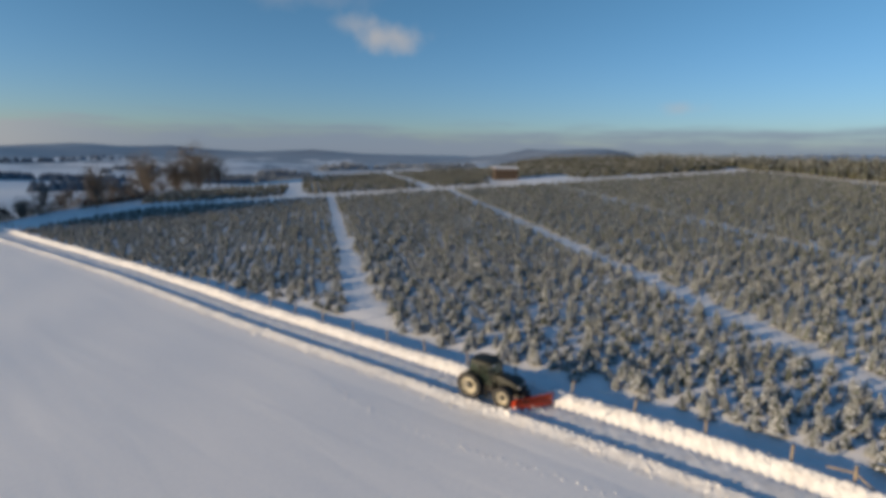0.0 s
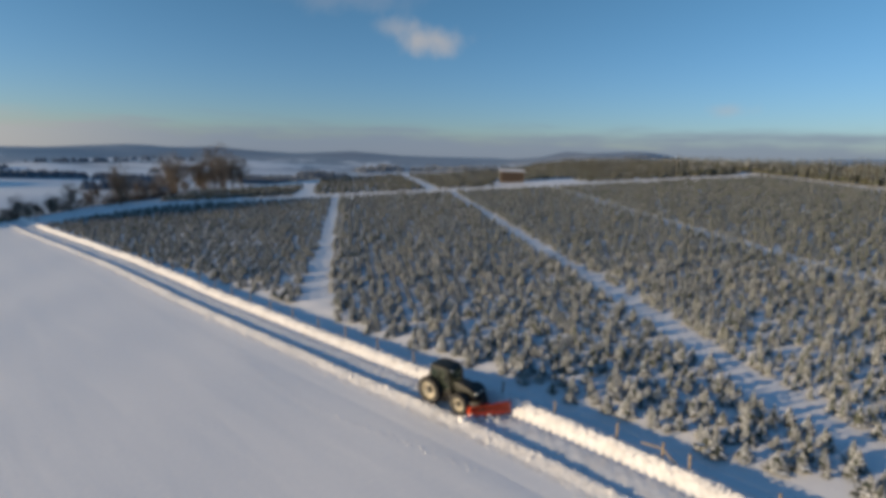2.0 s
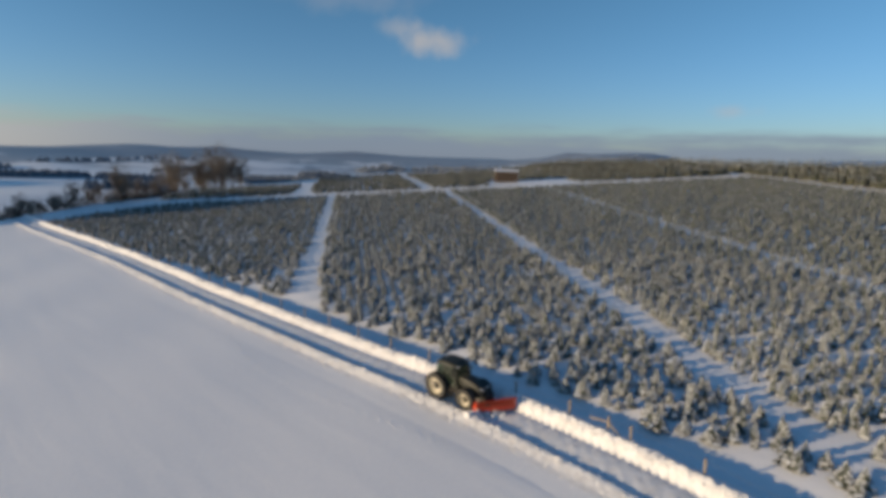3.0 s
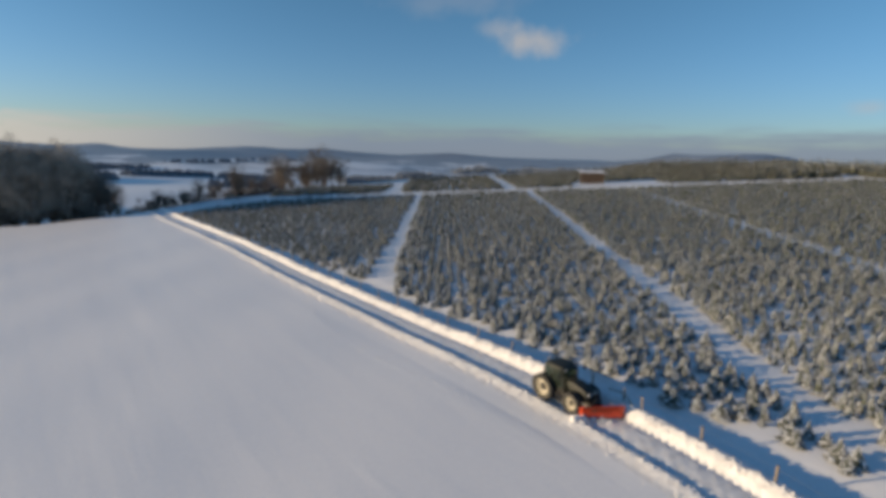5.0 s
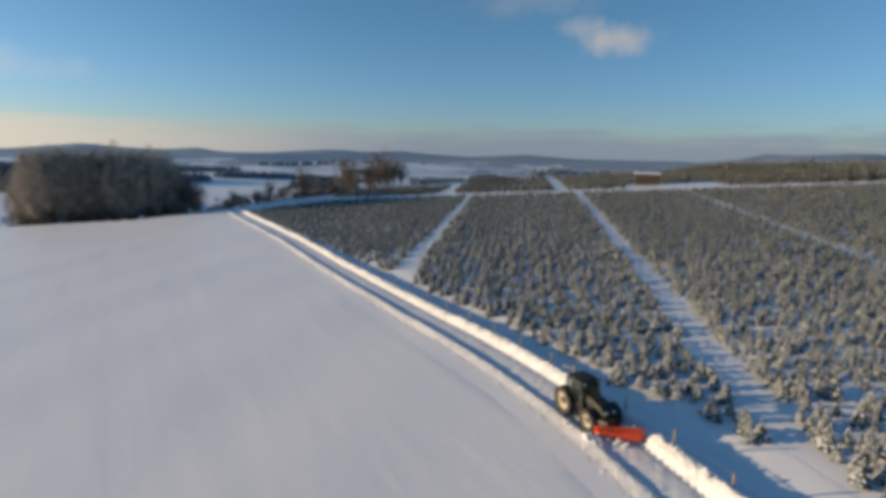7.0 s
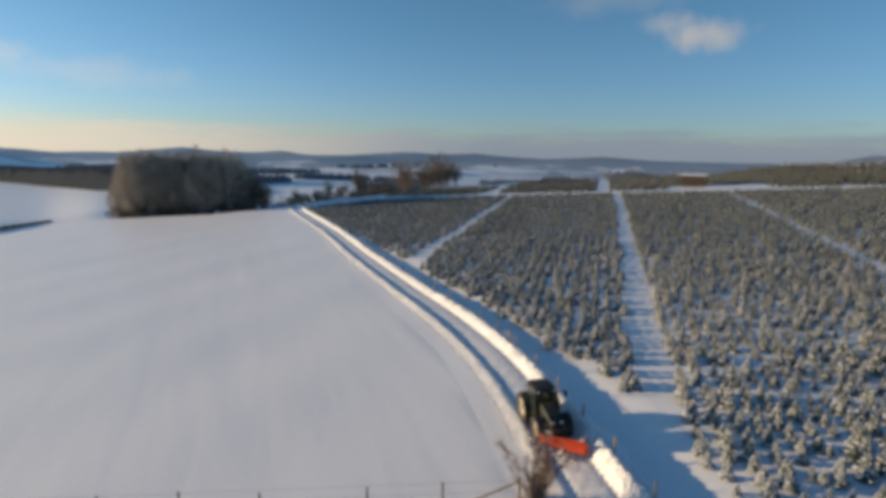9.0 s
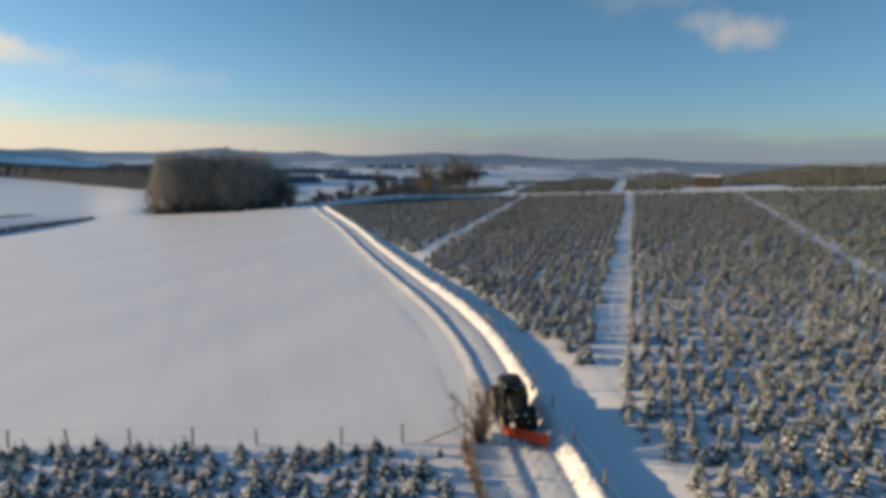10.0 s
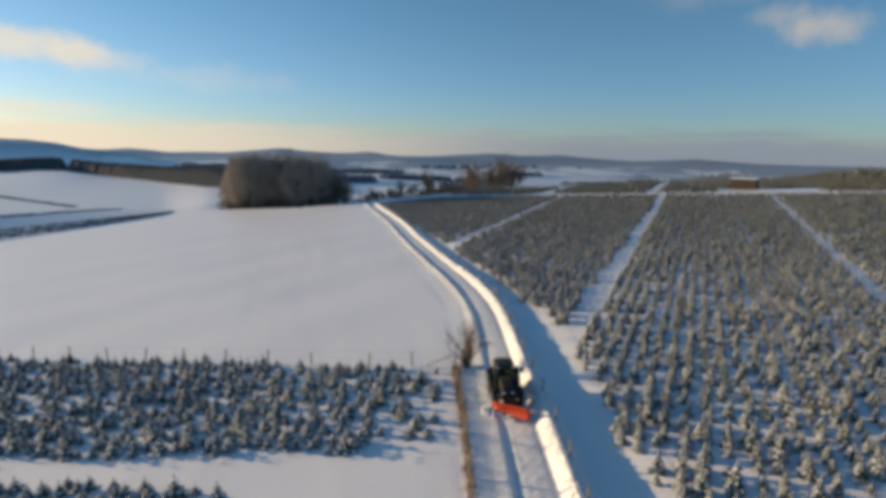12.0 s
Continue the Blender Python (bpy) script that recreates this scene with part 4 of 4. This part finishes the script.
def build_tractor():
    root = empty("tractor", pose(0, 0, 0), "dark green farm tractor with an orange snow plough blade", "tractor")
    wheels = []
    for _, x, r, w in WHEELS:
        for side in (-1, 1):
            wheels.append((wheel(root, x, side * (0.78 if r > 0.7 else 0.76), r, w, side), r))
    # chassis, gearbox, axles
    c = box(2.9, 0.46, 0.5, (0.15, 0, 0.85), 0.05)
    box(0.3, 1.5, 0.28, (-1.20, 0, 0.84), 0.05, c)
    box(0.24, 1.4, 0.2, (1.25, 0, 0.64), 0.04, c)
    box(0.7, 0.3, 0.35, (0.1, -0.48, 0.78), 0.06, c)
    box(0.7, 0.3, 0.35, (0.1, 0.48, 0.78), 0.06, c)
    part("chassis", c, CAST_IRON, root)
    # bonnet, sloping to the front
    hood = prism([(0.30, 1.05), (0.30, 1.78), (0.9, 1.75), (1.6, 1.62), (2.0, 1.48), (2.14, 1.25), (2.12, 0.85), (0.9, 0.92)], -0.41, 0.41)
    bmesh.ops.bevel(hood, geom=[e for e in hood.edges if abs(e.verts[0].co.y - e.verts[1].co.y) < 0.01], offset=0.09, segments=3, affect="EDGES", profile=0.6)
    bonnet = part("bonnet", hood, PAINT_DARK, root, "dark sloping engine bonnet", True)
    g = bmesh.new()
    for i in range(7):
        box(0.03, 0.5, 0.022, (2.15, 0, 0.93 + 0.055 * i), bm=g)
    part("grille", g, CAST_IRON, bonnet)
    for y in (-0.26, 0.26):
        part("headlight", box(0.06, 0.18, 0.11, (2.12, y, 1.36), 0.02), CLEAR_LENS, bonnet, "clear headlight")
    # cab: pillars, panes, roof, all drawn in towards the top
    def taper(bm):
        for v in bm.verts:
            k = max(0.0, (v.co.z - 1.12) / 1.75)
            v.co = (-0.60 + (v.co.x + 0.60) * (1 - 0.13 * k), v.co.y * (1 - 0.12 * k), v.co.z if k == 0 else 1.12 + (v.co.z - 1.12) * 0.86)
        return bm
    frame_bm = bmesh.new()
    for y in (-0.74, 0.74):
        tube((0.38, y * 0.93, 1.12), (0.22, y * 0.93, 2.62), 0.045, sides=6, bm=frame_bm)
        tube((-0.62, y, 1.12), (-0.66, y * 0.96, 2.62), 0.05, sides=6, bm=frame_bm)
        tube((-1.52, y * 0.92, 1.45), (-1.42, y * 0.92, 2.62), 0.045, sides=6, bm=frame_bm)
        tube((0.38, y * 0.93, 1.14), (-0.62, y, 1.12), 0.045, sides=6, bm=frame_bm)
        tube((-0.62, y, 1.45), (-1.52, y * 0.92, 1.45), 0.045, sides=6, bm=frame_bm)
    for x, z in ((0.38, 1.14), (0.22, 2.62), (-1.52, 1.45), (-1.42, 2.62)):
        tube((x, -0.69, z), (x, 0.69, z), 0.045, sides=6, bm=frame_bm)
    cab = part("cab_frame", taper(frame_bm), CAST_IRON, root)
    part("cab_floor", box(1.9, 1.36, 0.30, (-0.58, 0, 1.08), 0.05), CAST_IRON, root)
    part("seat", box(0.5, 0.5, 0.12, (-0.85, 0, 1.55), 0.04, box(0.12, 0.48, 0.6, (-1.1, 0, 1.85), 0.04)), RUBBER, root, "black cab seat")
    part("steering_wheel", ring([(0.2, 0), (0.21, 0.015), (0.22, 0), (0.21, -0.015)], 18, m=pose(-0.12, 0, 1.82, 65)), RUBBER, root)
    part("dashboard", box(0.32, 0.6, 0.6, (0.12, 0, 1.5), 0.05), CAST_IRON, root)

    def pane(name, a, b, c2, d):
        bm = bmesh.new()
        f = bm.faces.new([bm.verts.new(p) for p in (a, b, c2, d)])
        bmesh.ops.solidify(bm, geom=[f], thickness=0.012)
        ob = part(name, taper(bm), GLASS, root, "tinted cab window")
        ob.visible_shadow = False
    pane("windscreen", (0.385, -0.66, 1.18), (0.385, 0.66, 1.18), (0.225, 0.66, 2.58), (0.225, -0.66, 2.58))
    pane("rear_window", (-1.52, 0.63, 1.5), (-1.52, -0.63, 1.5), (-1.42, -0.63, 2.58), (-1.42, 0.63, 2.58))
    for s in (-1, 1):
        pane("door_window", (0.36, s * 0.70, 1.18), (-0.6, s * 0.745, 1.18), (-0.64, s * 0.715, 2.58), (0.22, s * 0.70, 2.58))
        pane("side_window", (-0.66, s * 0.745, 1.5), (-1.49, s * 0.69, 1.5), (-1.4, s * 0.69, 2.58), (-0.68, s * 0.715, 2.58))
    roof = bmesh.new()
    bmesh.ops.create_icosphere(roof, subdivisions=4, radius=1)
    for v in roof.verts:
        # a flat-bottomed cushion with well-rounded corners
        grow = (abs(v.co.x) ** 4 + abs(v.co.y) ** 4 + abs(v.co.z) ** 4) ** -0.25
        x, y, z = v.co * grow
        v.co = (-0.56 + 1.04 * x, 0.80 * y, 2.62 + (0.27 * (1 - 0.25 * x * x) if z > 0 else 0.05) * z)
    cab_roof = part("cab_roof", taper(roof), PAINT_DARK, root, "black rounded cab roof", True)
    for x, y in ((0.47, -0.55), (0.47, 0.55), (-1.58, -0.55), (-1.58, 0.55)):
        part("work_light", taper(box(0.06, 0.16, 0.1, (x, y, 2.66), 0.02)), CLEAR_LENS, cab_roof, "clear work light")
# mudguards
    for s in (-1, 1):
        arch = bmesh.new()
        pts = [(-1.20 + 0.93 * math.cos(a), 0.84 + 0.93 * math.sin(a)) for a in np.linspace(0.35, 2.75, 12)]
        inner = [(-1.20 + 0.89 * math.cos(a), 0.84 + 0.89 * math.sin(a)) for a in np.linspace(2.75, 0.35, 12)]
        prism(pts + inner, s * 0.62, s * 1.13, arch)
        guard = part("mudguard", arch, PAINT_DARK, root, "dark rear mudguard")
        part("tail_light", box(0.06, 0.2, 0.09, (-1.98, s * 0.95, 1.38), 0.015), RED_LENS, guard, "red tail light")
        arch = bmesh.new()
        pts = [(1.25 + 0.74 * math.cos(a), 0.66 + 0.74 * math.sin(a)) for a in np.linspace(0.6, 2.5, 9)]
        inner = [(1.25 + 0.71 * math.cos(a), 0.66 + 0.71 * math.sin(a)) for a in np.linspace(2.5, 0.6, 9)]
        prism(pts + inner, s * 0.66, s * 1.05, arch)
        part("front_mudguard", arch, CAST_IRON, root)
        # mirrors on arms, steps
        arm = tube((0.25, s * 0.72, 2.45), (0.42, s * 1.12, 2.42), 0.018, sides=6)
        arm_ob = part("mirror_arm", arm, CAST_IRON, root)
        part("mirror", box(0.05, 0.2, 0.36, (0.43, s * 1.15, 2.25), 0.02), CAST_IRON, arm_ob, "black wing mirror")
        st = bmesh.new()
        for z in (0.45, 0.70, 0.95):
            box(0.34, 0.22, 0.03, (-0.12, s * 0.74, z), bm=st)
        for x in (-0.29, 0.05):
            box(0.03, 0.03, 0.72, (x, s * 0.84, 0.75), bm=st)
        part("cab_steps", st, CAST_IRON, root)
    part("exhaust", tube((0.34, 0.56, 1.3), (0.30, 0.58, 2.75), 0.055, 0.05, 10), CAST_IRON, root, "upright exhaust pipe")
    part("rear_linkage", box(0.6, 0.7, 0.1, (-2.0, 0, 0.75), 0.02, box(0.12, 0.5, 0.5, (-1.85, 0, 0.9), 0.03)), CAST_IRON, root)
    # plough: curved blade set at an angle, with its lift frame
    lift = box(0.7, 0.12, 0.12, (2.35, -0.3, 0.55), 0.02)
    box(0.7, 0.12, 0.12, (2.35, 0.3, 0.55), 0.02, lift)
    box(0.12, 0.9, 0.6, (2.45, 0, 0.72), 0.03, lift)
    tube((2.1, 0, 1.1), (2.65, 0, 0.85), 0.04, bm=lift)
    part("plough_lift", lift, CAST_IRON, root, "black front lift frame")
    blade = bmesh.new()
    half, rows, cols = 1.36, 8, 13
    for face in (0.0, 0.05):
        for j in range(cols):
            for i in range(rows):
                a = i / (rows - 1)
                y = -half + 2 * half * j / (cols - 1)
                tall = 0.84 + 0.10 * (j / (cols - 1))
                blade.verts.new((0.22 * (2 * a - 0.9) ** 2 - 0.12 - face, y, 0.03 + a * tall))
    blade.verts.ensure_lookup_table()
    v, size = blade.verts, rows * cols
    for j in range(cols - 1):
        for i in range(rows - 1):
            k = j * rows + i
            blade.faces.new((v[k], v[k + rows], v[k + rows + 1], v[k + 1]))
            k += size
            blade.faces.new((v[k], v[k + 1], v[k + rows + 1], v[k + rows]))
    for j in range(cols - 1):
        for i in (0, rows - 1):
            k = j * rows + i
            blade.faces.new((v[k], v[k + rows], v[k + rows + size], v[k + size]))
    for j in (0, cols - 1):
        for i in range(rows - 1):
            k = j * rows + i
            blade.faces.new((v[k], v[k + 1], v[k + 1 + size], v[k + size]))
    set_at = pose(2.95, 0.0, 0, 0, 0, -PLOUGH_ANGLE)
    blade.transform(set_at)
    plough = part("plough_blade", blade, PLOUGH, root, "curved orange snow plough blade", True)
    ribs = bmesh.new()
    for y in (-1.1, -0.55, 0, 0.55, 1.1):
        box(0.12, 0.04, 0.72, (-0.20, y, 0.45), 0.01, ribs)
    box(0.10, 2.4, 0.10, (-0.24, 0, 0.5), 0.02, ribs)
    ribs.transform(set_at)
    part("blade_rib", ribs, PLOUGH, plough)
    edge = box(0.04, 2.70, 0.14, (0.06, 0, 0.08), 0.01)
    edge.transform(set_at)
    part("cutting_edge", edge, STEEL, plough, "worn steel cutting edge")
    for y in (-1.32, 1.32):
        marker = tube((-0.02, y, 0.86), (-0.02, y, 1.15), 0.02, sides=6)
        marker.transform(set_at)
        part("marker", marker, CAST_IRON, plough)
    # the body's true proportions beside the wheels
    shrink = Matrix.Diagonal((0.87, 0.91, 0.89, 1))
    for ob in root.children_recursive:
        if ob.name.split(".")[0] not in ("wheel", "rim", "hub"):
            ob.data.transform(shrink)
    return root, wheels


PLOUGH_ANGLE = 38.0
tractor, tractor_wheels = build_tractor()


def build_snow_roll():
    """The snow that the blade pushes before it."""
    rng = np.random.default_rng(51)
    bm = bmesh.new()
    turn = pose(2.75, 0, 0, 0, 0, -PLOUGH_ANGLE)
    for i in range(80):
        f = rng.random()
        y = -1.75 + 2.2 * f ** 1.8
        r = rng.uniform(0.05, 0.14) * (1.4 - 0.8 * f)
        m = turn @ pose(rng.normal(0.10, 0.12), y, r * 0.6 + rng.uniform(0, 0.2) * (1 - f), *rng.uniform(0, 90, 3)) @ Matrix.Diagonal((1.2, 1, 0.8, 1))
        made = bmesh.ops.create_icosphere(bm, subdivisions=2, radius=r, matrix=m)
        for p in made["verts"]:
            p.co += Vector(rng.normal(0, 0.012, 3))
    ob = part("pushed_snow", bm, SNOW_LOOSE, None, "", True)
    return tagged(ob, "loose snow rolling before the plough blade", "snow")


pushed_snow = build_snow_roll()

# seconds, and how far along the road the tractor is
DRIVE = [(0.0, -14.65), (1.5, -10.7), (2.5, -7.9), (5.5, 0.8), (6.5, 4.1), (7.0, 5.5), (9.5, 15.0), (12.0, 23.7)]


def drive_x(t):
    ts, xs = np.array(DRIVE).T
    return float(np.mean([np.interp(np.clip(t + d, 0, 12), ts, xs) + (t + d - np.clip(t + d, 0, 12)) * 3.0 for d in np.linspace(-0.6, 0.6, 9)]))


def motions():
    """The tractor along the road, its wheels turning, the snow before its blade."""
    times = [0.25 * i for i in range(49)]
    rows, way, last = [], [], None
    gone = 0.0
    for t in times:
        x = drive_x(t)
        y = float(road_y(x)) - 0.03 - 0.38 * float(step(x, 8, 20))
        heading = math.degrees(math.atan2(float(road_y(x + 1.4) - road_y(x - 1.4)), 2.8))
        if last:
            gone += math.hypot(x - last[0], y - last[1])
        last = (x, y)
        way.append(gone)
        rows.append((t, pose(x, y, on_land(x, y) - 0.02, SLOPE * 0.9, 0, heading)))
    walk(tractor, rows)
    walk(pushed_snow, rows)
    for ob, r in tractor_wheels:
        at = ob.matrix_basis.translation.copy()
        walk(ob, [(t, pose(*at, 0, math.degrees(g / r), 0)) for t, g in zip(times, way)])


motions()
